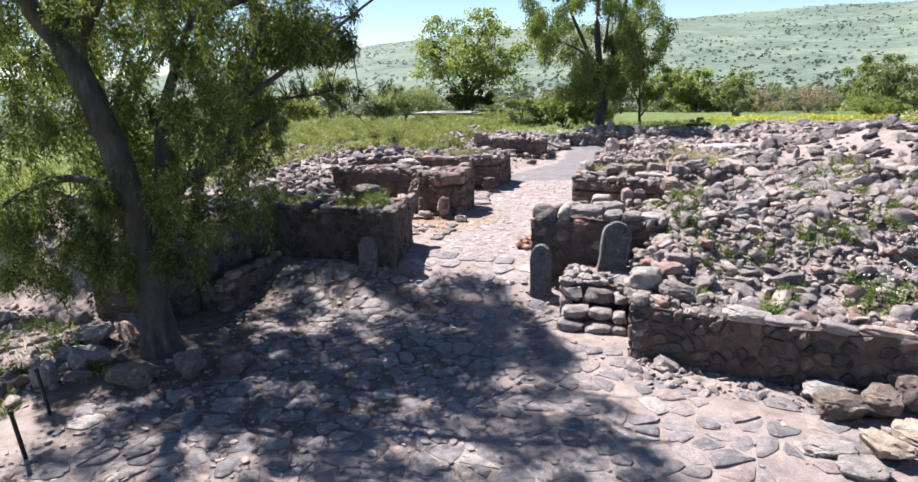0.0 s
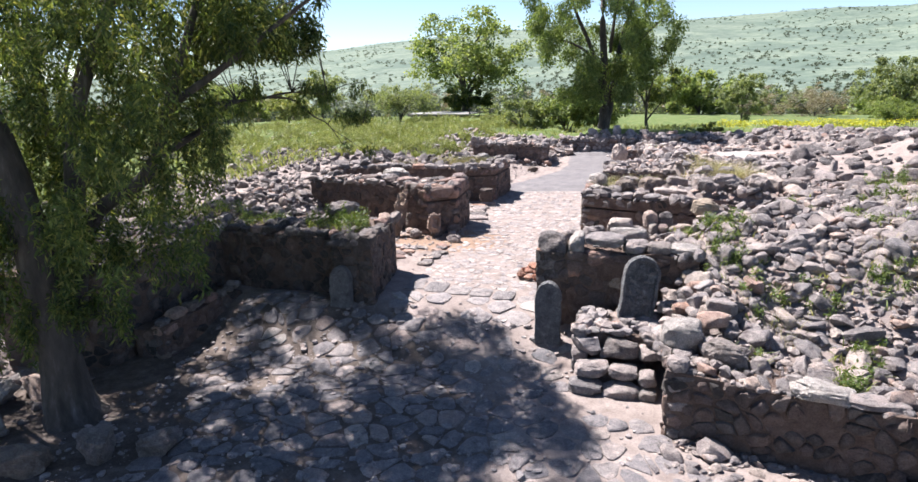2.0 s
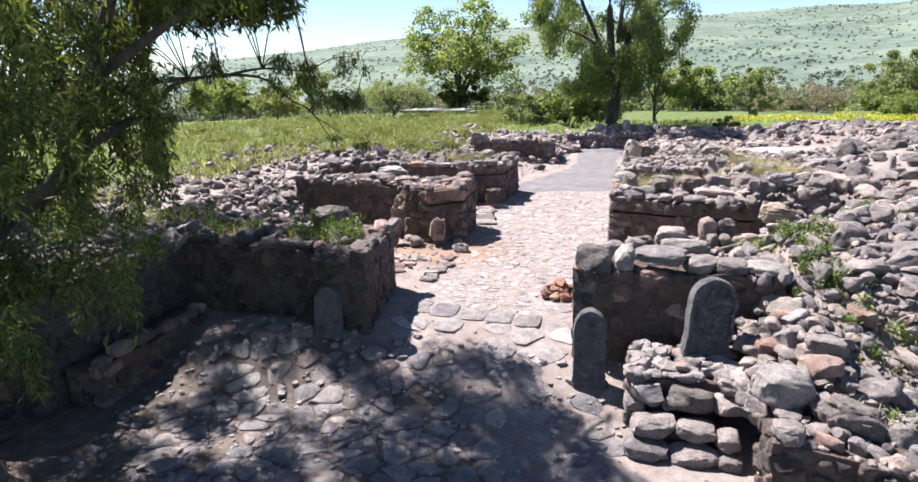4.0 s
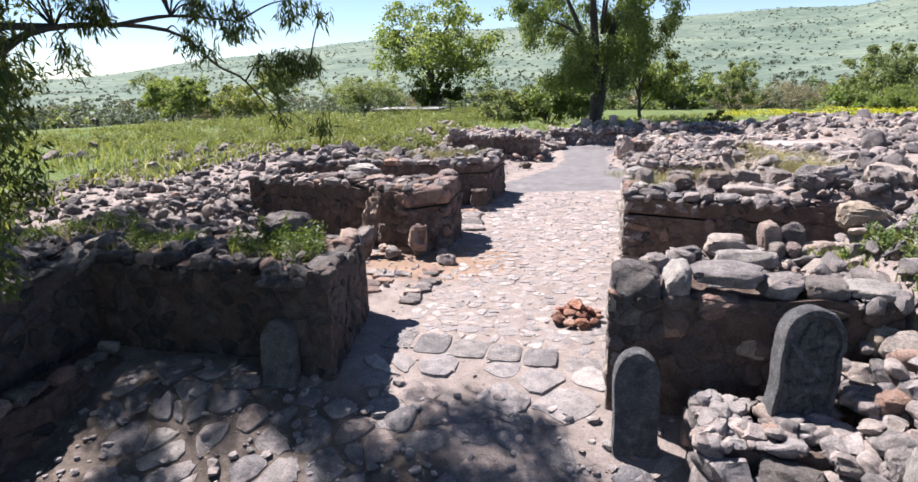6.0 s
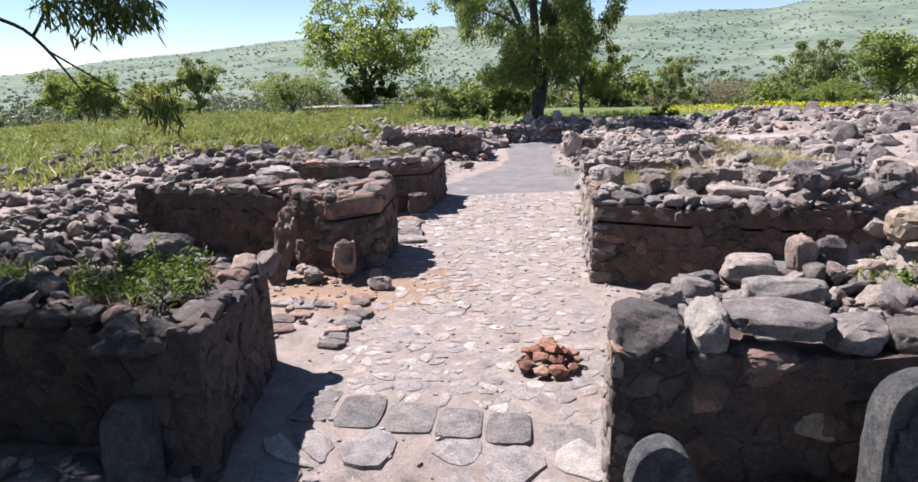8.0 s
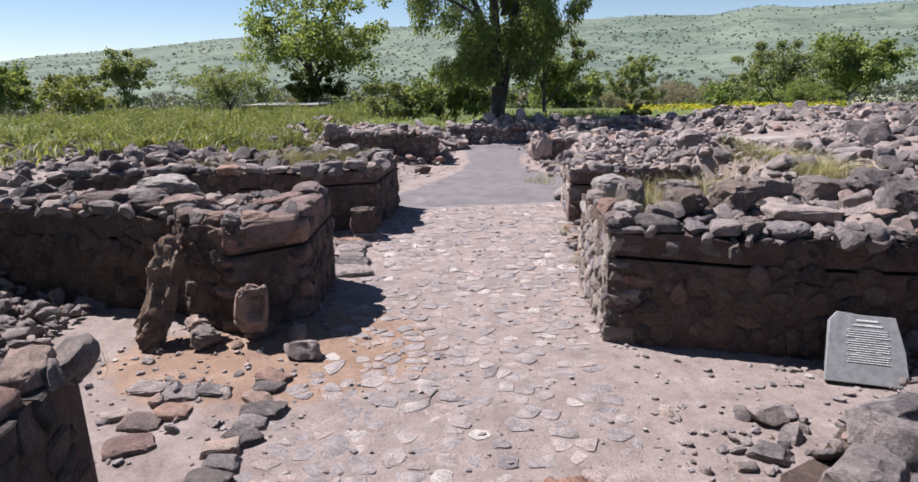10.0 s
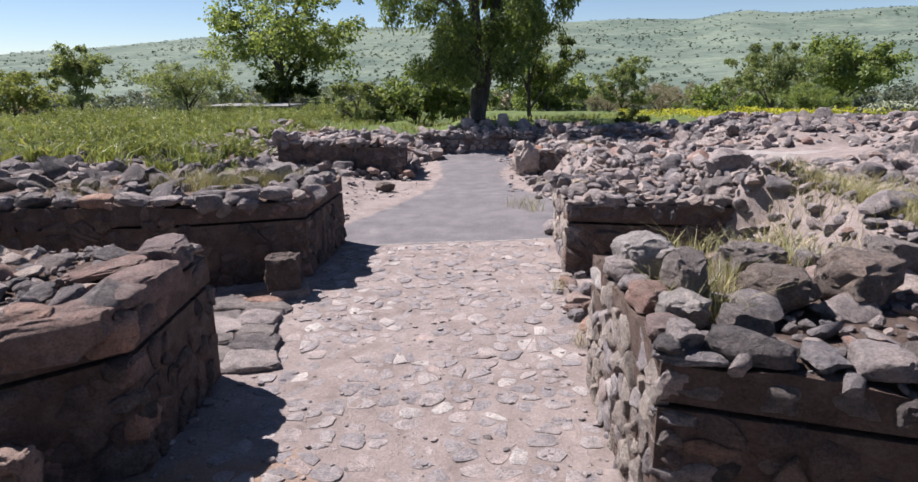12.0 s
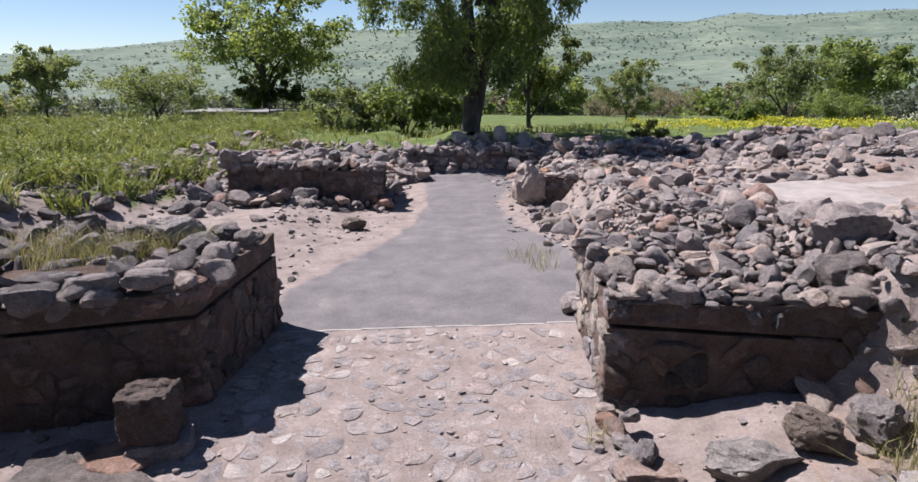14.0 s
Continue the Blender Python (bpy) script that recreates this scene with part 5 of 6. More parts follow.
tagged(place("fallen_stone", ROUGH_DARK[3], stone_pose(-3.2, 4.9, gz(-3.2, 4.9) + 0.12, 0.4, 0.36, 0.32, 5, 0, 20)), "dark rounded stone on orange clay", "stone", "stones on the clay")
tagged(place("fallen_stone", BOULDER_GREY[5], stone_pose(-1.82, 4.6, gz(-1.8, 4.6) + 0.09, 0.5, 0.34, 0.28, -8, 0, -20)), "pale angular stone on orange clay", "stone", "stones on the clay")
tagged(place("fallen_stone", BOULDER_GREY[7], stone_pose(-2.05, 5.1, gz(-2, 5.1) + 0.09, 0.24, 0.22, 0.24, 0, 0, 0)), "small grey stone on orange clay", "stone", "stones on the clay")


def squared_block():
    bm = bmesh.new()
    box(bm, (0.5, 0.42, 0.5), pose(0, 0, 0.38, 0, 0, 0), 0.03)
    bmesh.ops.subdivide_edges(bm, edges=bm.edges[:], cuts=9, use_grid_fill=True)
    for v in bm.verts:
        v.co += 0.045 * noise.noise_vector(v.co * 5) + 0.03 * noise.noise_vector(v.co * 17)
    holder = new("squared_block")
    holder.matrix_basis = pose(-2.2, 10.62, gz(-2.2, 10.6), 0, 0, 8)
    part("block", bm, mat_darkwall, holder)
    place("footing", BLOCK_GREY[2], stone_pose(0.08, -0.04, 0.05, 0.66, 0.55, 0.2, 0, 0, 6), holder)
    return tagged(holder, "squared pitted dark basalt block on a flat footing stone", "stone block")


squared_block()
# edging stones of the passage
edge_l, edge_r = new("edging_west"), new("edging_east")
for k in range(16):
    x, y = (-1.98 if k < 9 else rng.uniform(-3.4, -2.5)) + rng.uniform(-0.12, 0.12), 2.1 + 0.24 * k if k < 9 else rng.uniform(2.6, 3.8)
    w = rng.uniform(0.34, 0.52)
    place("stone", rng.choice(BLOCK_GREY[:8] + BLOCK_PIT[:6] + BLOCK_FACE[:4]), stone_pose(x, y, gz(x, y) + 0.0, w, w * rng.uniform(0.6, 0.8), 0.15, rng.uniform(-4, 4), rng.uniform(-4, 4), rng.uniform(-40, 40)), edge_l)
for k in range(18):
    y = 7.9 + 0.19 * k
    for z in (0.03,) if k % 3 else (0.03, 0.2):
        s = rng.uniform(0.22, 0.42)
        place("stone", rng.choice(ROUGH_GREY + ROUGH_RED), stone_pose(2.4 + rng.uniform(-0.12, 0.14), y, gz(2.4, y) + z, s, s * rng.uniform(0.6, 0.9), s * 0.6, rng.uniform(-12, 12), rng.uniform(-12, 12), rng.uniform(-90, 90)), edge_r)
for k in range(6):
    for x in (-1.98, -2.55):
        y = 8.3 + 0.4 * k + rng.uniform(-0.08, 0.08) + 0.15 * (x < -2.2)
        x = x - 0.08 * k + rng.uniform(-0.06, 0.06)
        place("slab", rng.choice(BLOCK_PIT + BLOCK_GREY[:5] + BLOCK_FACE[:3]), stone_pose(x, y, gz(x, y) + 0.02, rng.uniform(0.6, 0.8), rng.uniform(0.46, 0.62), rng.uniform(0.16, 0.22), rng.uniform(-4, 4), rng.uniform(-4, 4), rng.uniform(-25, 25)), edge_l)
tagged(edge_l, "row of flat ruddy stones edging the paving", "edging")
tagged(edge_r, "low row of ruddy stones edging the passage", "edging")


def info_sign():
    holder = new("information_slab")
    holder.matrix_basis = pose(4.66, 3.85, gz(4.66, 3.85) + 0.02, -34, 0, -16)
    bm = bmesh.new()
    pts = [(-0.4, 0), (-0.37, 0.35), (-0.33, 0.72), (-0.27, 0.8), (-0.02, 0.78), (0.3, 0.76), (0.4, 0.4), (0.42, 0)]
    lo, hi = [bm.verts.new((x, 0.05, z)) for x, z in pts], [bm.verts.new((x, -0.05, z)) for x, z in pts]
    bm.faces.new(lo)
    bm.faces.new(hi[::-1])
    for k in range(len(pts)):
        bm.faces.new((lo[k], hi[k], hi[(k + 1) % len(pts)], lo[(k + 1) % len(pts)]))
    bmesh.ops.recalc_face_normals(bm, faces=bm.faces[:])
    bmesh.ops.bevel(bm, geom=bm.edges[:], offset=0.006, segments=1, affect="EDGES")
    for v in bm.verts:
        v.co += Vector((0.03, 0.006, 0.03)) * noise.noise(v.co * 5)
    slab = part("slab", bm, mat_sign, holder)
    lines = [(0.71, 0.26, 0.03), (0.655, 0.36, 0.025)] + [(0.6 - 0.026 * k, 0.3 if k in (4, 10) else 0.5 + 0.03 * math.sin(k * 2.4), 0.012) for k in range(15)]
    for z, w, h in lines:
        bm = bmesh.new()
        box(bm, (w * 0.8, 0.008, h * 0.7), pose(0.03, -0.054, z))
        part("text_line", bm, mat_letter, slab)
    return tagged(holder, "leaning grey stone slab with engraved pale text lines", "sign")


info_sign()


def iron_post(x, y, h):
    holder = new("iron_post")
    holder.matrix_basis = pose(x, y, gz(x, y) - 0.05, 2, -3, 0)
    bm = bmesh.new()
    bmesh.ops.create_cone(bm, cap_ends=True, segments=10, radius1=0.035, radius2=0.032, depth=h, matrix=pose(0, 0, h / 2))
    post = part("post", bm, mat_iron, holder)
    bm = bmesh.new()
    bmesh.ops.create_uvsphere(bm, u_segments=10, v_segments=6, radius=0.045, matrix=pose(0, 0, h))
    part("finial", bm, mat_iron, post)
    return tagged(holder, "slim black iron post at the edge of the yard", "post", "iron posts")


iron_post(-5.95, -8.7, 0.95)
iron_post(-4.95, -10.0, 0.9)

# pale plaster floor among the ruins
bm = bmesh.new()
box(bm, (4.2, 3.0, 0.3), pose(9.1, 17.3, 1.02, 0, 0, -4), 0.05)
bmesh.ops.subdivide_edges(bm, edges=[e for e in bm.edges if e.calc_length() > 1], cuts=8, use_grid_fill=True)
for v in bm.verts:
    v.co += Vector((0.35, 0.35, 0.06)) * noise.noise(v.co * 1.1) if v.co.z > 1.0 else Vector()
tagged(part("plaster_floor", bm, mat_slab, None), "pale worn plaster floor among the ruins", "floor", kind="structure")


def viewing_deck():
    holder = new("viewing_deck")
    holder.matrix_basis = pose(-21.5, 63.5, -1.14, 0, 0, -8)
    for k in range(10):
        bm = bmesh.new()
        box(bm, (0.8, 5.0, 0.08), pose(-2.2 + 0.82 * k, 0, 1.55), 0.01)
        part("board", bm, mat_deck, holder)
    bm = bmesh.new()
    box(bm, (8.4, 0.16, 0.22), pose(1.6, -2.5, 1.38))
    part("beam", bm, mat_rail, holder)
    for k in range(6):
        bm = bmesh.new()
        box(bm, (0.16, 0.16, 1.5), pose(-2.1 + 1.5 * k, -2.45, 0.7), 0.01)
        part("post", bm, mat_rail, holder)
    for k in range(4):
        bm = bmesh.new()
        box(bm, (0.1, 0.1, 2.6), pose(5.9 + 1.3 * k, -2.6, 1.0), 0.01)
        part("rail_post", bm, mat_rail, holder)
    for z in (1.4, 1.85, 2.2):
        bm = bmesh.new()
        box(bm, (4.2, 0.08, 0.08), pose(7.8, -2.6, z))
        part("rail", bm, mat_rail, holder)
    return tagged(holder, "low wooden viewing deck with a railing in the grass", "deck")


viewing_deck()

# ---------------------------------------------------------------- plants


def leaf_cloud(centres, radii, counts, size, seed, droop, ratio=0.22, flat=1.0):
    """Corners and triangles of many pointed leaves, folded along the middle, in ragged clumps."""
    rng = np.random.default_rng(seed)
    c = np.repeat(np.array(centres, float), counts, 0)
    r = np.repeat(np.array(radii, float), counts, 0)
    n = len(c)
    d = rng.normal(size=(n, 3))
    d /= np.linalg.norm(d, axis=1)[:, None]
    p = c + d * r * (rng.random(n) ** 0.55)[:, None]
    a = rng.normal(size=(n, 3))
    a[:, 2] = a[:, 2] * 0.6 - droop * 1.6
    a /= np.linalg.norm(a, axis=1)[:, None]
    s = np.cross(a, rng.normal(size=(n, 3)))
    s /= np.linalg.norm(s, axis=1)[:, None]
    up = np.cross(a, s)
    ln = (size * rng.uniform(0.6, 1.3, n))[:, None]
    w = ln * ratio
    v = np.stack([p, p + a * ln * 0.45 + s * w + up * w * 0.3, p + a * ln, p + a * ln * 0.45 - s * w + up * w * 0.3], 1).reshape(-1, 3)
    k = np.arange(n)[:, None] * 4
    t = np.concatenate([k + np.array([[0, 1, 2]]), k + np.array([[0, 2, 3]])], 0)
    return v, t


def wood(name, limbs, parent, sides=9, seed=0, mat=None):
    rng, verts, faces = random.Random(seed), [], []
    for ctrl in limbs:
        line = curve_points(ctrl)
        v, f = tube([p[:3] for p in line], [max(p[3], 0.004) for p in line], sides if ctrl[0][3] > 0.06 else 5, 0.07, rng)
        faces += [tuple(i + len(verts) for i in q) for q in f]
        verts += v
    return link_mesh(name, verts, faces, mat or mat_bark, parent, smooth=True)


def tree(name, x, y, height, width, seed, label, mat, leaf=0.3, leaves=6000, stem=0.25, low=0.25, droop=0.3, clumps=60, ratio=0.3, forks=5, shape=1.0, z=None):
    """A tapered trunk, forking limbs with twigs and a ragged crown of leaf clumps."""
    rng = random.Random(seed)
    base = gz(x, y) - 0.1 if z is None else z
    holder = new(name)
    holder.matrix_basis = pose(x, y, base)
    limbs, tips = [], []
    split = height * low
    lean = (rng.uniform(-0.05, 0.05) * height, rng.uniform(-0.05, 0.05) * height)
    limbs.append([(0, 0, -0.2, stem * 1.5), (0, 0, 0.4, stem), (lean[0] * 0.4, lean[1] * 0.4, split, stem * 0.8), (lean[0], lean[1], height * 0.7, stem * 0.3), (lean[0], lean[1], height * 0.93, stem * 0.08)])
    tips.append((lean[0], lean[1], height * 0.92))
    for k in range(forks):
        a = 2 * math.pi * (k + rng.uniform(-0.3, 0.3)) / forks
        z0 = split + (height * 0.35) * k / forks
        rr = width / 2 * rng.uniform(0.6, 0.95)
        zt = z0 + (height - z0) * rng.uniform(0.35, 0.8)
        ex, ey = rr * math.cos(a), rr * math.sin(a)
        limbs.append([(lean[0] * 0.5, lean[1] * 0.5, z0, stem * 0.5), (ex * 0.45, ey * 0.45, z0 + (zt - z0) * 0.55, stem * 0.3), (ex, ey, zt, stem * 0.06)])
        tips.append((ex, ey, zt))
        for j in range(3):
            u = rng.uniform(0.45, 0.9)
            bx, by, bz = ex * u, ey * u, z0 + (zt - z0) * u
            t2 = (bx + rng.uniform(-1, 1) * width * 0.2, by + rng.uniform(-1, 1) * width * 0.2, bz + rng.uniform(-0.05, 0.2) * height)
            limbs.append([(bx, by, bz, stem * 0.16), ((bx + t2[0]) / 2, (by + t2[1]) / 2, (bz + t2[2]) / 2 + 0.1, stem * 0.09), (*t2, stem * 0.03)])
            tips.append(t2)
    wood("trunk", limbs, holder, 8, seed)
    cs, rs = [], []
    for k in range(clumps):
        tx, ty, tz = tips[k % len(tips)]
        s = width * 0.13
        c = (tx + rng.gauss(0, s), ty + rng.gauss(0, s), min(tz + rng.gauss(0, height * 0.075 * shape), height * 0.97))
        cs.append(c)
        q = width * rng.uniform(0.06, 0.14)
        rs.append((q, q, q * rng.uniform(0.6, 1.1)))
    v, t = leaf_cloud(cs, rs, leaves // clumps, leaf, seed, droop, ratio)
    crown = fast_mesh("crown", v, t, mat)
    crown.parent = holder
    return tagged(holder, label, "tree")


def big_eucalyptus():
    """The gum tree at the yard's west edge, with hanging foliage and one long bough over the ruins."""
    rng = random.Random(404)
    holder = new("eucalyptus_tree")
    limbs = [
        [(-5.75, -6.0, -0.7, 0.56), (-5.8, -6.0, -0.2, 0.40), (-5.82, -6.0, 1.2, 0.31), (-5.95, -6.0, 2.9, 0.29), (-6.35, -6.0, 4.6, 0.27), (-6.85, -6.0, 5.75, 0.23), (-7.6, -6.1, 6.9, 0.19), (-8.4, -6.3, 8.6, 0.09)],
        [(-6.5, -6.0, 5.0, 0.24), (-6.75, -5.9, 5.9, 0.18), (-6.2, -5.6, 7.0, 0.14), (-5.4, -5.0, 8.8, 0.07)],
        [(-6.85, -6.0, 5.75, 0.18), (-7.0, -5.8, 6.8, 0.14), (-6.9, -5.3, 8.8, 0.06)],
        [(-5.75, -5.9, 0.6, 0.26), (-6.0, -5.2, 1.9, 0.2), (-5.9, -5.0, 3.4, 0.17), (-5.8, -4.8, 4.6, 0.13), (-5.2, -4.2, 6.6, 0.07)],
        [(-5.9, -5.2, 2.3, 0.15), (-5.4, -5.0, 3.0, 0.13), (-4.3, -4.9, 3.7, 0.11), (-3.8, -4.7, 5.0, 0.09), (-3.4, -4.2, 6.6, 0.05)],
        [(-3.9, -4.8, 4.7, 0.07), (-2.8, -4.5, 5.4, 0.05), (-1.6, -3.8, 6.4, 0.03), (-0.4, -3.2, 7.3, 0.015)],
        [(-4.3, -4.9, 3.8, 0.065), (-3.7, -4.1, 4.35, 0.05), (-3.62, -3.35, 4.72, 0.03), (-3.12, -2.3, 4.74, 0.019), (-2.87, -1.8, 4.36, 0.014), (-2.63, -1.65, 4.18, 0.012), (-2.32, -1.6, 3.73, 0.005)],
        [(-3.68, -3.2, 4.74, 0.04), (-3.75, -3.7, 4.72, 0.035), (-3.8, -4.3, 4.66, 0.02)],
        [(-3.4, -2.8, 4.76, 0.026), (-2.9, -2.5, 4.86, 0.018), (-2.3, -2.2, 4.8, 0.008)],
        [(-2.63, -1.65, 4.18, 0.012), (-2.4, -1.66, 4.4, 0.01), (-2.05, -1.7, 4.34, 0.006), (-1.8, -1.7, 4.2, 0.004)],
        [(-2.55, -1.64, 4.08, 0.009), (-2.2, -1.6, 3.85, 0.006), (-1.8, -1.6, 3.6, 0.003)],
        [(-5.95, -6.0, 3.0, 0.11), (-7.2, -6.2, 3.3, 0.08), (-8.4, -6.3, 3.0, 0.06), (-9.6, -6.5, 2.4, 0.03)],
        [(-6.2, -6.0, 4.1, 0.1), (-7.8, -5.4, 4.3, 0.07), (-9.4, -4.8, 3.9, 0.04)],
        [(-5.2, -4.2, 6.5, 0.09), (-3.8, -1.4, 7.6, 0.06), (-2.6, 0.6, 7.9, 0.03)],
        [(-5.6, -5.2, 7.6, 0.1), (-3.0, -4.8, 8.4, 0.07), (-0.6, -4.0, 8.6, 0.03)],
    ]
    cs, rs, far_cs, far_rs = [], [], [], []

    def clump(x, y, z, r, rz):
        cs.append((x, y, z))
        rs.append((r, r, rz))

    def hang(n, x, y, z, r, h):
        for _ in range(n):
            px, py, pz, pr, ph = (rng.uniform(*q) for q in (x, y, z, r, h))
            if px > -4.5 - 0.9 * (py + 3):
                pz = max(pz, 5.4 + ph)
            sx, sy = px + 0.6 * (pz + 0.6) + pr, py - 0.34 * (pz + 0.6) + pr
            if sx > 1.5 + 0.56 * max(-0.8 - sy, 0) or (sy > -1.0 and sx > -2.0):
                continue
            if sx < -0.8 and pz > 7.2 and lattice(np.array([sx * 0.8]), np.array([sy * 0.8]), 61)[0] > 0.3:
                continue
            if pz > 7.2 and sx > -0.8 and rng.random() < 0.12:
                continue
            clump(px, py, pz, pr, ph)

    hang(290, (-10.8, -3.0), (-6.8, -2.4), (2.2, 7.0), (0.15, 0.36), (0.3, 0.75))
    hang(75, (-4.8, -2.2), (-4.8, -2.0), (3.9, 6.8), (0.14, 0.32), (0.3, 0.75))
    hang(40, (-9.8, -6.4), (-7.0, -5.6), (0.6, 2.8), (0.15, 0.34), (0.3, 0.6))
    hang(40, (-6.7, -4.9), (-6.7, -5.0), (0.9, 3.4), (0.14, 0.28), (0.3, 0.55))
    hang(500, (-11.0, -0.6), (-9.0, 1.6), (7.5, 10.8), (0.26, 0.6), (0.3, 0.6))
    hang(180, (-12.5, -6.2), (1.0, 5.2), (7.9, 10.0), (0.25, 0.55), (0.3, 0.6))
    hang(110, (-6.2, -3.2), (-1.9, 0.6), (7.6, 9.6), (0.22, 0.5), (0.3, 0.6))
    hang(40, (-5.5, -1.8), (-1.5, 3.4), (7.4, 9.2), (0.22, 0.5), (0.3, 0.6))
    for x, y, z, n in [(-2.0, -1.7, 4.32, 14), (-2.3, -1.6, 3.75, 1), (-1.8, -1.62, 3.65, 2), (-2.3, -2.2, 4.8, 5), (-1.75, -2.2, 4.95, 5), (-2.6, -2.4, 4.95, 6), (-3.4, -3.0, 4.95, 9), (-3.0, -2.2, 4.6, 4), (-3.6, -3.3, 4.5, 3), (-3.3, -4.4, 4.2, 8), (-3.2, -4.6, 3.8, 5), (-3.75, -4.0, 4.7, 6)]:
        for _ in range(n):
            far_cs.append((x + rng.gauss(0, 0.14), y + rng.gauss(0, 0.12), z + rng.gauss(0, 0.07)))
            far_rs.append((rng.uniform(0.1, 0.17), rng.uniform(0.1, 0.17), rng.uniform(0.12, 0.24)))
    for c in (cs + far_cs)[::2]:
        near = min((p for l in limbs[:15] for p in l), key=lambda p: (p[0] - c[0]) ** 2 + (p[1] - c[1]) ** 2 + (p[2] - c[2]) ** 2)
        if math.dist(near[:3], c) > 1.4:
            continue
        limbs.append([(*near[:3], 0.011), ((near[0] + c[0]) / 2, (near[1] + c[1]) / 2, (near[2] + c[2]) / 2 + 0.08, 0.008), (c[0], c[1], c[2] + 0.03, 0.004)])
    wood("trunk", limbs, holder, 12, 7)
    v, t = leaf_cloud(cs, rs, [270 if c[2] > 7.2 else 215 for c in cs], 0.14, 11, 0.7, 0.115)
    v2, t2 = leaf_cloud(far_cs, far_rs, 60, 0.12, 12, 1.1, 0.075)
    crown = fast_mesh("crown", np.concatenate([v, v2]), np.concatenate([t, t2 + len(v)]), mat_euc)
    crown.parent = holder
    return tagged(holder, "large eucalyptus with pale forked trunk and hanging leaves", "tree")


big_eucalyptus()


def far_eucalyptus():
    rng = random.Random(31)
    holder = new("eucalyptus_tree")
    holder.matrix_basis = pose(1.15, 33.3, gz(1.15, 33.3) - 0.15)
    limbs = [
        [(0, 0, -0.2, 0.75), (0, 0, 0.5, 0.42), (0.05, 0, 2.2, 0.34), (-0.1, 0, 5, 0.28), (-0.3, 0, 8.5, 0.18), (0, 0, 13, 0.05)],
        [(0.15, 0.1, 0.6, 0.28), (0.5, 0.2, 2.4, 0.24), (0.9, 0.3, 5.5, 0.2), (1.7, 0.2, 9, 0.12), (2.2, 0, 12, 0.04)],
        [(-0.1, 0, 2.4, 0.22), (-0.9, 0.3, 5.5, 0.16), (-2.2, 0.4, 8.5, 0.1), (-3.2, 0.2, 11.5, 0.04)],
        [(0.8, 0.3, 4.2, 0.15), (2.2, -0.2, 6.2, 0.1), (3.9, -0.4, 7.8, 0.04)],
        [(-0.2, 0, 4.6, 0.13), (-1.8, -0.4, 6.0, 0.09), (-3.9, -0.3, 6.8, 0.03)],
        [(0.3, 0, 5.6, 0.12), (0.6, -1.8, 7.5, 0.08), (0.9, -3.3, 9, 0.03)],
        [(0.3, 0, 6.0, 0.12), (0.4, 2.0, 8.0, 0.08), (0.3, 3.6, 9.5, 0.03)],
    ]
    cs, rs = [], []
    for _ in range(125):
        a, u = rng.uniform(0, 2 * math.pi), rng.random() ** 0.45
        z = rng.uniform(3.2, 14.0)
        w = 2.9 + 2.6 * float(ss(3.0, 8.5, np.float64(z)) * ss(16, 11, np.float64(z)))
        cs.append((-0.1 + w * u * math.cos(a), w * u * math.sin(a) * 0.85, z - 0.9 * u))
        q = rng.uniform(0.5, 1.0)
        rs.append((q, q, q * 1.2))
    wood("trunk", limbs, holder, 10, 3)
    v, t = leaf_cloud(cs, rs, 520, 0.23, 5, 0.8, 0.16)
    crown = fast_mesh("crown", v, t, mat_euc_far)
    crown.parent = holder
    return tagged(holder, "tall eucalyptus with dense dark hanging crown behind the terrace", "tree")


far_eucalyptus()
tree("eucalyptus_tree", 4.2, 37.5, 5.6, 4.4, 51, "small dark eucalyptus behind the tall one", mat_euc, 0.22, 9000, 0.14, 0.12, 0.7, 50, 0.18, shape=1.6)
tree("fig_tree", -19.4, 70.0, 14.2, 12.5, 61, "broad bright-green tree with open spreading crown", mat_bright, 0.36, 15000, 0.42, 0.16, 0.2, 150, 0.36, 9, z=-1.2)
tree("fig_tree", -18.8, 69.0, 5.5, 5.5, 62, "dense dark undergrowth at the foot of the broad tree", mat_euc, 0.35, 5000, 0.14, 0.1, 0.2, 40, 0.35, 5, shape=1.6, z=-1.2)
tree("young_tree", 13.3, 54.0, 5.6, 4.0, 63, "young slender grey-green tree by the field", mat_dull, 0.22, 8000, 0.1, 0.15, 0.4, 55, 0.25, 6, shape=1.3, z=-1.2)
tree("orchard_tree", 14.8, 117.0, 11.5, 12.0, 64, "round bright orchard tree down the slope", mat_bright, 0.55, 9000, 0.25, 0.15, 0.2, 80, 0.38, 7, shape=1.6, z=-7.0)
tree("eucalyptus_tree", 29.0, 61.0, 8.6, 6.4, 65, "dark grey-green eucalyptus by the field", mat_dull, 0.3, 11000, 0.2, 0.15, 0.5, 75, 0.22, 6, shape=1.3, z=-3.0)
tree("ash_tree", 40.5, 70.0, 9.3, 9.6, 66, "bright spreading tree beyond the field", mat_bright, 0.38, 11000, 0.25, 0.3, 0.2, 80, 0.35, 7, z=-3.0)
tree("olive_tree", -21.2, 50.5, 4.0, 6.6, 67, "round pale olive-green bush in the grass", mat_dull, 0.2, 9000, 0.12, 0.1, 0.2, 70, 0.25, 8, shape=1.4)
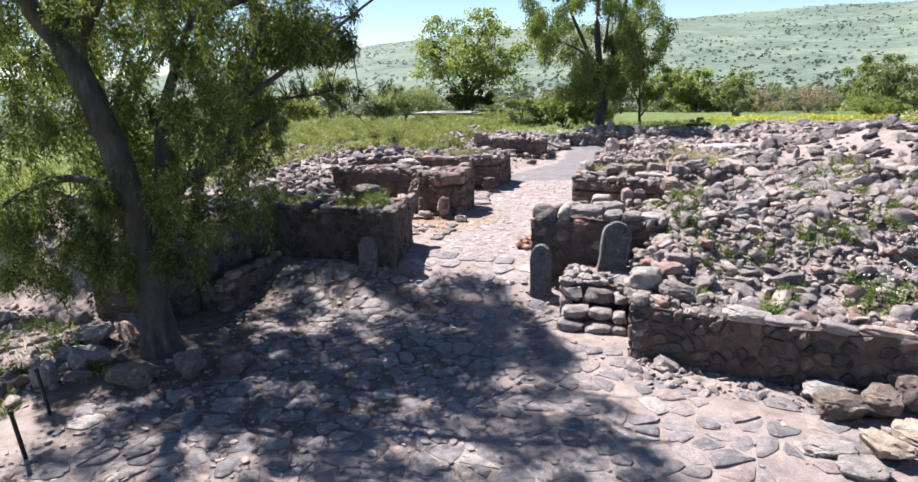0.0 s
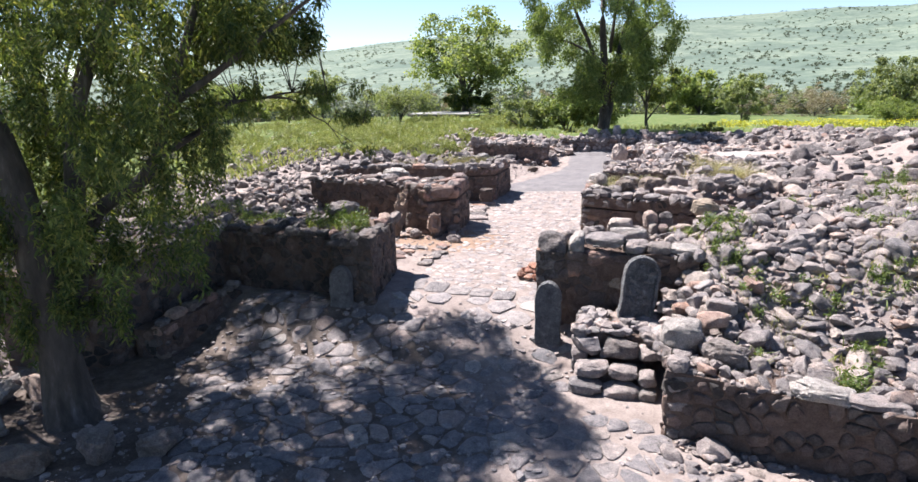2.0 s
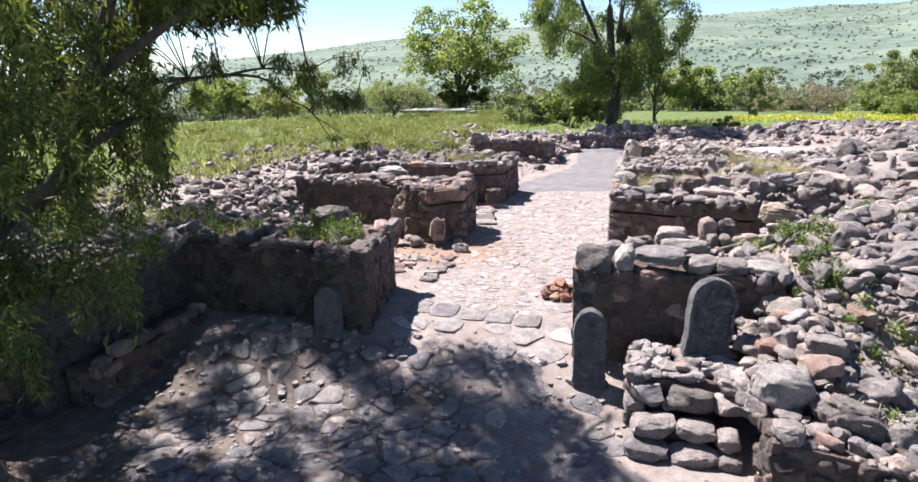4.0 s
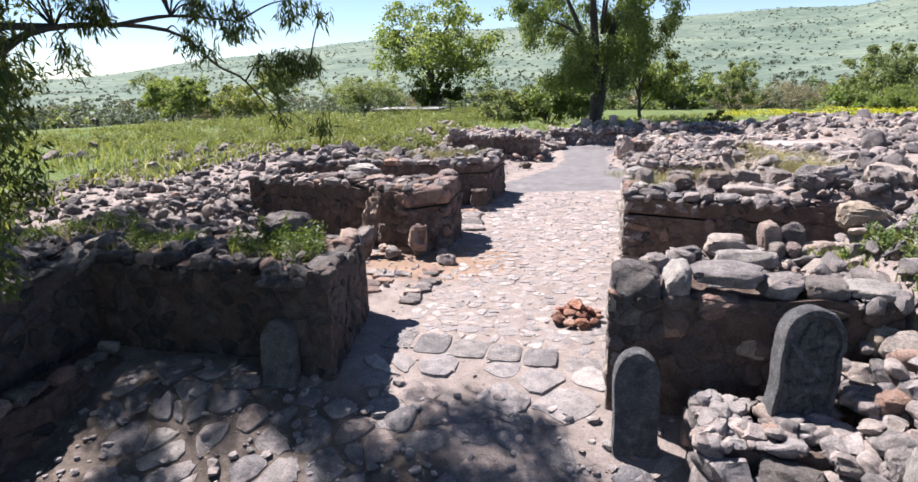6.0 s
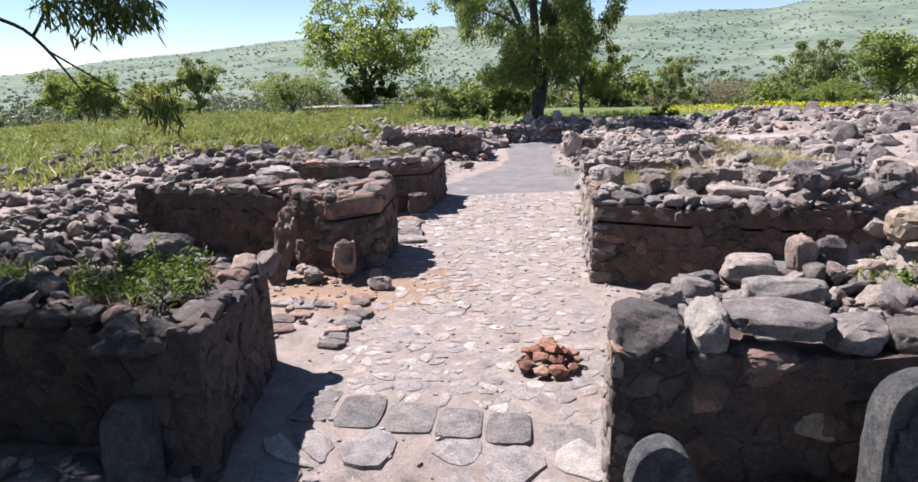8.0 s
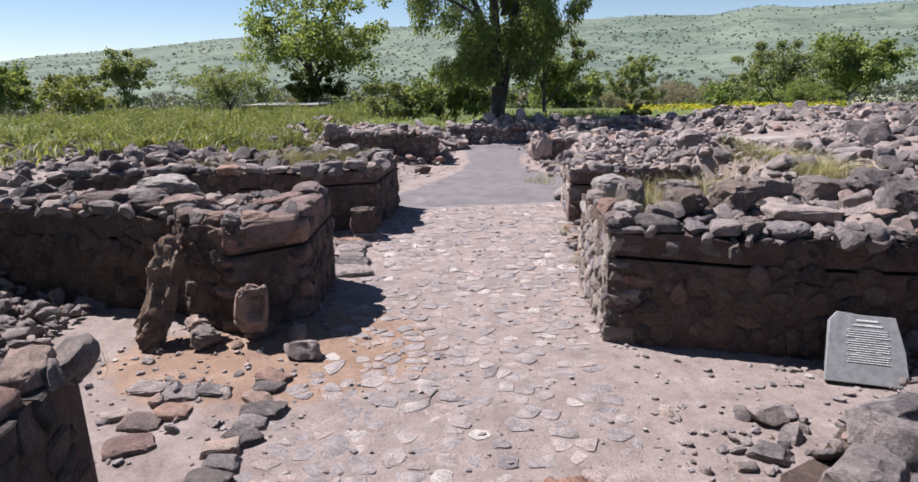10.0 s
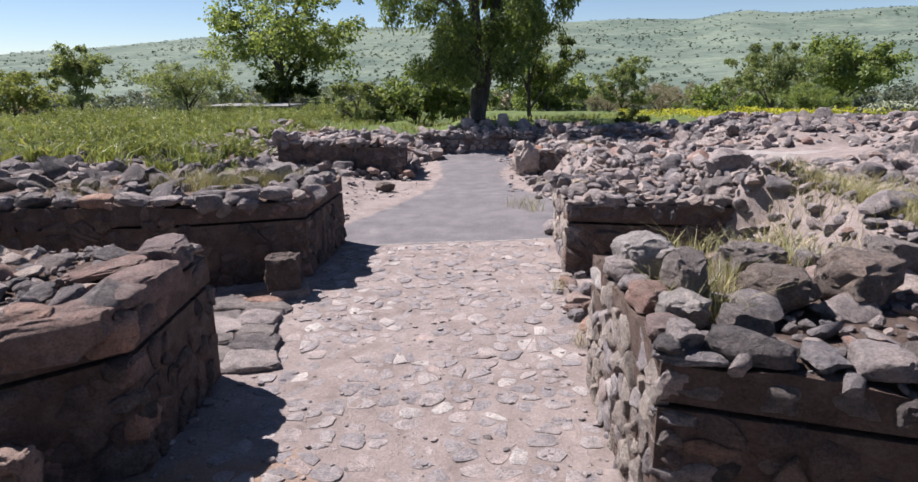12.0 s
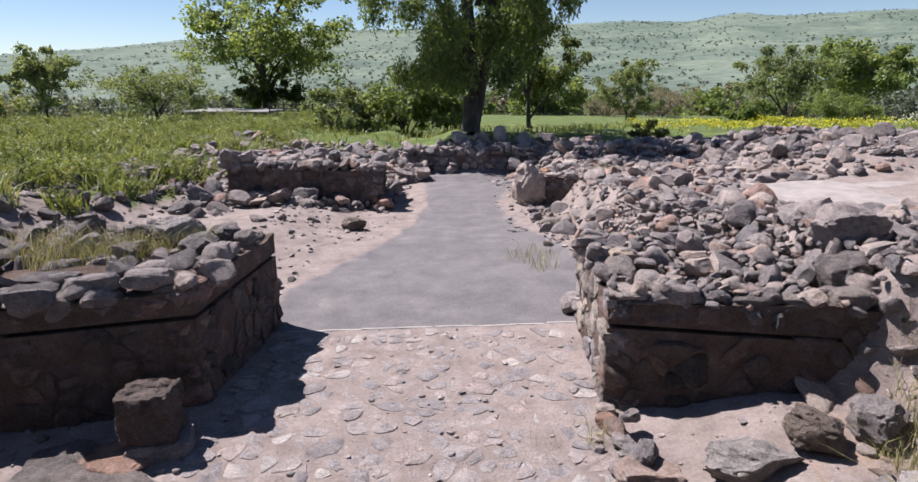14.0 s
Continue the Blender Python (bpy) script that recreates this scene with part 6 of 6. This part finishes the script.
tree("shrub", 22.5, 42.0, 2.3, 3.6, 68, "bright feathery shrub at the field edge", mat_bright, 0.2, 8000, 0.07, 0.1, -0.4, 45, 0.12, 6, shape=1.4)
tree("shrub", 8.1, 29.9, 1.0, 1.2, 69, "dark green shrub on the terrace edge", mat_euc, 0.12, 2400, 0.04, 0.1, 0, 24, 0.3, 5, shape=1.4)
tree("shrub", -38.5, 46.0, 4.4, 6.5, 70, "yellow-green shrub in the meadow", mat_bright, 0.25, 9000, 0.1, 0.1, 0.1, 50, 0.3, 7, shape=1.5)
tree("shrub", -34.0, 49.0, 3.8, 5.5, 77, "yellow-green flowering shrub in the meadow", mat_grass, 0.22, 8000, 0.1, 0.1, 0.1, 50, 0.3, 7, shape=1.5)
tree("shrub", -44.0, 52.0, 5.0, 6.0, 71, "green shrub in the meadow", mat_dull, 0.25, 7000, 0.1, 0.1, 0.1, 50, 0.3, 6, shape=1.5)
tree("shrub", -36.0, 61.0, 6.5, 5.5, 79, "slim grey-green tree past the meadow", mat_dull, 0.3, 7000, 0.14, 0.12, 0.3, 55, 0.28, 6, shape=1.5)
tree("shrub", -6.6, 44.0, 3.6, 3.8, 72, "grey-green bushy tree beyond the terrace", mat_dull, 0.22, 7000, 0.14, 0.1, 0.2, 55, 0.3, 6, shape=1.6, z=-1.0)
tree("shrub", -2.9, 45.0, 4.8, 5.0, 73, "leafy green bush beyond the terrace", mat_bright, 0.24, 9000, 0.14, 0.1, 0.3, 60, 0.3, 6, shape=1.6, z=-1.3)
tree("shrub", -0.2, 45.5, 5.0, 4.6, 76, "leafy green tree beyond the terrace", mat_bright, 0.24, 8000, 0.14, 0.1, 0.3, 60, 0.3, 6, shape=1.6, z=-1.3)
tree("bare_tree", 31.5, 104.0, 7.0, 9.0, 74, "brownish bare-twigged tree down the slope", mat_brownbush, 0.5, 6000, 0.2, 0.1, -0.2, 60, 0.06, 7, shape=1.5, z=-6.0)
tree("bare_tree", 24.0, 108.0, 6.5, 7.0, 80, "pale bare-twigged tree down the slope", mat_brownbush, 0.5, 5000, 0.2, 0.1, -0.2, 50, 0.06, 7, shape=1.5, z=-6.3)
tree("orchard_tree", 41.0, 95.0, 7.0, 7.5, 75, "round green orchard tree down the slope", mat_euc_far, 0.5, 6000, 0.25, 0.15, 0.2, 60, 0.38, 6, shape=1.6, z=-7.5)
tree("orchard_tree", 48.5, 128.0, 8.0, 12.0, 78, "round green orchard tree down the slope", mat_bright, 0.6, 6000, 0.25, 0.15, 0.2, 60, 0.38, 6, shape=1.5, z=-8.0)
tree("eucalyptus_tree", -13.8, 1.6, 8.5, 7.5, 81, "leafy eucalyptus beyond the west bank", mat_euc, 0.17, 26000, 0.22, 0.12, 0.6, 90, 0.14, 7, shape=1.8)
tree("eucalyptus_tree", -17.5, -3.5, 9.0, 8.0, 82, "yellow-green eucalyptus beyond the west bank", mat_bright, 0.18, 24000, 0.22, 0.12, 0.6, 90, 0.14, 7, shape=1.8)


def far_woods():
    """The belt of trees in the valley and along its floor."""
    rng = random.Random(88)
    groups = {"dark": ([], []), "dull": ([], []), "brown": ([], [])}
    for _ in range(1500):
        r = 190 + 400 * rng.random() ** 1.2
        a = radians(rng.uniform(-62, 50))
        x, y = 1 + r * math.sin(a), r * math.cos(a)
        h, w = rng.uniform(6, 15), rng.uniform(5, 11)
        z = gz(x, y)
        h = min(h, 3.6 - r * math.tan(radians(rng.uniform(0.75, 2.6))) - z)
        if h < 2.5:
            continue
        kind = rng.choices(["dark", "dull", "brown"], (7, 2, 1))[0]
        for _ in range(7):
            groups[kind][0].append((x + rng.gauss(0, w * 0.22), y + rng.gauss(0, w * 0.22), z + h * rng.uniform(0.25, 0.9)))
            q = w * rng.uniform(0.16, 0.3)
            groups[kind][1].append((q, q, h * rng.uniform(0.1, 0.18)))
    for kind, mat in (("dark", mat_woods_hazed), ("dull", mat_dull), ("brown", mat_brownbush)):
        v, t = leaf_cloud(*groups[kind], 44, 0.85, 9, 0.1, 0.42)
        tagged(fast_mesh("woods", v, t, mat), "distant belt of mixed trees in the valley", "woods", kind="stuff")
    cs, rs = [], []
    for _ in range(8000):
        r = 560 + 1700 * rng.random() ** 1.2
        a = radians(rng.uniform(-60, 50))
        x, y = 1 + r * math.sin(a), r * math.cos(a)
        if lattice(np.array([x / 160]), np.array([y / 160]), 21)[0] + rng.uniform(-0.35, 0.35) < 0:
            continue
        s = rng.uniform(1.2, 2.6) + 3.4 * rng.random() ** 4
        cs.append((x, y, gz(x, y) + s * 0.4))
        rs.append((s, s, s * 0.6))
    for k in range(26):
        a = radians(-4.6 + 0.17 * k + rng.uniform(-0.05, 0.05))
        r = 2290
        x, y = 1 + r * math.sin(a), r * math.cos(a)
        cs += [(x, y, gz(x, y) + 6), (x, y, gz(x, y) + 12)]
        rs += [(8, 8, 8), (6, 6, 6)]
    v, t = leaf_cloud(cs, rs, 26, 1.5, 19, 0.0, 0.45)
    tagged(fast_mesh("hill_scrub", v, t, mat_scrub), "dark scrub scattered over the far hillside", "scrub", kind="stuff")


far_woods()


def grass(name, spots, blade, seed, mat, label, width=0.05):
    """Blades in tufts: spots of (x, y, radius, number)."""
    rng = np.random.default_rng(seed)
    xs, ys = [], []
    for x, y, r, n in spots:
        a, u = rng.uniform(0, 2 * math.pi, n), np.sqrt(rng.random(n)) * r
        xs.append(x + u * np.cos(a))
        ys.append(y + u * np.sin(a))
    x, y = np.concatenate(xs), np.concatenate(ys)
    z = ground(x, y)
    for poly, top in WALLS:
        lo, hi = np.min(poly, 0), np.max(poly, 0)
        for k in np.nonzero((x > lo[0]) & (x < hi[0]) & (y > lo[1]) & (y < hi[1]))[0]:
            if inside(poly, x[k], y[k]):
                z[k] = max(z[k], top)
    n = len(x)
    p = np.stack([x, y, z - 0.02], 1)
    h = (rng.uniform(*blade, n))[:, None]
    lean = rng.normal(size=(n, 3)) * 0.55
    lean[:, 2] = 0
    side = np.stack([np.cos(q := rng.uniform(0, math.pi, n)), np.sin(q), np.zeros(n)], 1) * h * width
    up = np.array([[0, 0, 1.0]])
    m1 = p + (up * 0.55 + lean * 0.3) * h
    m2 = p + (up * 0.9 + lean * 1.1) * h
    v = np.stack([p - side, p + side, m1 + side * 0.8, m1 - side * 0.8, m2], 1).reshape(-1, 3)
    k = np.arange(n)[:, None] * 5
    t = np.concatenate([k + np.array([[0, 1, 2]]), k + np.array([[0, 2, 3]]), k + np.array([[3, 2, 4]])], 0)
    return tagged(fast_mesh(name, v, t, mat), label, "grass", kind="stuff")


rng = random.Random(9)
mound_tufts = [(rng.uniform(5.2, 13), rng.uniform(-4.2, 3.5), rng.uniform(0.25, 0.6), int(rng.uniform(40, 130))) for _ in range(34)]
near_tufts = mound_tufts[:26] + [(-3.7, 0.5, 0.55, 260), (-3.3, 0.6, 0.4, 200), (-4.2, 0.7, 0.5, 160), (-8.2, 1.8, 1.0, 420), (-7.2, 3.6, 0.8, 240), (-6.3, 0.6, 0.7, 200), (-9.5, 0.5, 1.2, 350), (-7.4, -2.6, 0.7, 260), (-5.6, 0.8, 0.5, 120),
              (4.8, 0.6, 0.4, 200), (5.2, 0.3, 0.35, 140), (6.9, -1.7, 0.5, 120), (8.0, -1.4, 0.6, 150), (8.9, -3.2, 0.5, 160), (7.2, -3.0, 0.35, 90), (10.5, 6.5, 0.9, 260), (9.6, -0.8, 0.7, 120), (8.4, 0.9, 0.6, 150),
              (-6.6, -7.2, 0.35, 120), (-7.4, -8.6, 0.5, 160), (-8.5, -7.6, 0.8, 250), (-9.5, -6.0, 1.0, 300), (9.3, 2.8, 0.6, 140), (11, 1.5, 0.9, 160), (10.2, -2.8, 0.8, 150)]
grass("grass_tufts", [(x, y, r, n // 2) for x, y, r, n in near_tufts], (0.08, 0.28), 3, mat_grass, "fresh green tufts of grass among the stones")


def weeds(name, spots, leaf, seed, mat, label):
    """Low leafy plants: spots of (x, y, spread, height)."""
    rng, cs, rs = random.Random(seed), [], []
    for x, y, r, h in spots:
        for _ in range(max(3, int(16 * r * r + 4))):
            px, py = x + rng.gauss(0, r * 0.5), y + rng.gauss(0, r * 0.5)
            q = rng.uniform(0.06, 0.14)
            cs.append((px, py, surf(px, py) + rng.uniform(0.3, 1.0) * h * 0.6))
            rs.append((q, q, h * 0.5))
    v, t = leaf_cloud(cs, rs, 60, leaf, seed, -0.3, 0.17)
    return tagged(fast_mesh(name, v, t, mat), label, "weeds", kind="stuff")


weeds("leafy_weeds", [(x, y, r * 0.9, 0.3) for x, y, r, n in near_tufts], 0.075, 5, mat_weed, "leafy green weeds sprouting between the stones")
weeds("leafy_weeds", [(-3.5, 0.75, 0.5, 0.55), (-4.0, 0.9, 0.6, 0.5), (-2.9, 0.1, 0.3, 0.45), (-3.3, 0.55, 0.4, 0.45), (9.0, -3.2, 0.35, 0.6), (10.6, 6.6, 0.6, 0.6), (-8.2, -6.6, 0.6, 0.5)], 0.09, 6, mat_weed, "taller leafy weeds on the wall top")
weeds("meadow_weeds", [(rng.uniform(-32, -7), rng.uniform(18, 50), rng.uniform(0.4, 1.3), rng.uniform(0.4, 1.0)) for _ in range(190)], 0.11, 8, mat_grass, "leafy spring weeds in the meadow")
straw = [(rng.uniform(4.7, 7.6), rng.uniform(9.4, 11.6), 0.45, 260) for _ in range(14)] + [(2.5, 6.1, 0.3, 260), (2.9, 6.6, 0.35, 260), (3.9, 7.5, 0.4, 220), (3.1, 7.3, 0.4, 160), (5.4, 10.3, 0.6, 420), (6.2, 10.6, 0.7, 520), (5.9, 9.6, 0.5, 300), (6.8, 9.8, 0.7, 400), (7.2, 11.0, 0.8, 400), (5.0, 8.7, 0.35, 160), (4.2, 8.6, 0.3, 120), (3.4, 8.9, 0.2, 70), (2.5, 6.2, 0.3, 90), (2.75, 5.8, 0.22, 50), (3.7, 7.2, 0.5, 170), (4.3, 7.6, 0.5, 200), (3.0, 7.4, 0.4, 80), (-3.3, 12.6, 0.5, 520), (-3.9, 12.5, 0.6, 520), (-2.75, 12.9, 0.35, 240), (-4.6, 12.7, 0.6, 360), (2.15, 16.8, 0.5, 130), (2.3, 15.9, 0.3, 60),
         (3.2, 19.5, 0.5, 120), (10.2, 3.4, 0.8, 200), (11.3, 4.6, 0.9, 220), (9.4, 1.9, 0.6, 140), (12.2, 2.6, 0.9, 200), (8.2, -0.6, 0.5, 90), (6.2, -2.6, 0.4, 70), (4.5, 22, 0.6, 140), (-4.6, 4.3, 0.4, 40), (2.2, 8.8, 0.12, 50), (2.15, 10.6, 0.12, 40), (-4.5, 16.5, 0.8, 160), (-6, 11.6, 0.7, 140), (5.8, 8.6, 0.5, 140)]
grass("dry_grass", straw, (0.12, 0.42), 4, mat_straw, "straw-coloured and green grass growing on the pier tops", 0.011)
meadow = []
for _ in range(900):
    x, y = rng.uniform(-42, -6), rng.uniform(15, 66)
    if lattice(np.array([x * 0.22]), np.array([y * 0.22]), 33)[0] > -0.12 and not (x > -9 and y < 24) and lattice(np.array([x * 0.3]), np.array([y * 0.3]), 77)[0] < 0.14:
        meadow.append((x, y, rng.uniform(0.6, 1.4), 34))
for _ in range(420):
    x, y = rng.uniform(-20, 34), rng.uniform(34, 64)
    meadow.append((x, y, rng.uniform(0.8, 1.6), 34))
for _ in range(200):
    meadow.append((rng.uniform(-26, -12), rng.uniform(-4, 16), rng.uniform(0.5, 1.2), 34))
grass("meadow_grass", meadow, (0.14, 0.5), 6, mat_grass, "tall spring meadow grass", 0.06)
fringe = [(rng.uniform(-10.5, -7.5), rng.uniform(29, 33), rng.uniform(0.4, 0.9), 90) for _ in range(16)] + [(rng.uniform(-12.5, -7.5), rng.uniform(17, 27), rng.uniform(0.3, 0.7), 80) for _ in range(18)] + [(rng.uniform(-26, -6.5), rng.uniform(15, 40), rng.uniform(0.4, 1.1), 110) for _ in range(70)]
grass("grass_clumps", fringe, (0.25, 0.6), 8, mat_grass, "bright clumps of weeds on the ruin's edge", 0.06)


def flower_dots(name, spots, size, seed, mat, label, height):
    rng = np.random.default_rng(seed)
    cs = []
    for x, y, r, n in spots:
        a, u = rng.uniform(0, 2 * math.pi, n), np.sqrt(rng.random(n)) * r
        px, py = x + u * np.cos(a), y + u * np.sin(a)
        cs.append(np.stack([px, py, ground(px, py) + rng.uniform(0.5, 1.0, n) * height], 1))
    c = np.concatenate(cs)
    v, t = leaf_cloud(c, np.full((len(c), 3), size), 3, size, seed, 0.0, 0.5)
    return tagged(fast_mesh(name, v, t, mat), label, "flowers", kind="stuff")


flower_dots("mustard_flowers", [(rng.uniform(9.5, 24), rng.uniform(34, 43), 1.1, 26) for _ in range(75)], 0.08, 3, mat_yellow, "strip of yellow mustard flowers", 0.5)
flower_dots("white_flowers", [(rng.uniform(22, 30), rng.uniform(34, 42), 1.0, 26) for _ in range(14)] + [(rng.uniform(-30, -12), rng.uniform(25, 50), 1.2, 4) for _ in range(40)] + [(4.2, 7.6, 0.5, 10), (9.0, -3.1, 0.4, 8)], 0.06, 4, mat_white, "white umbels above the grass", 0.8)
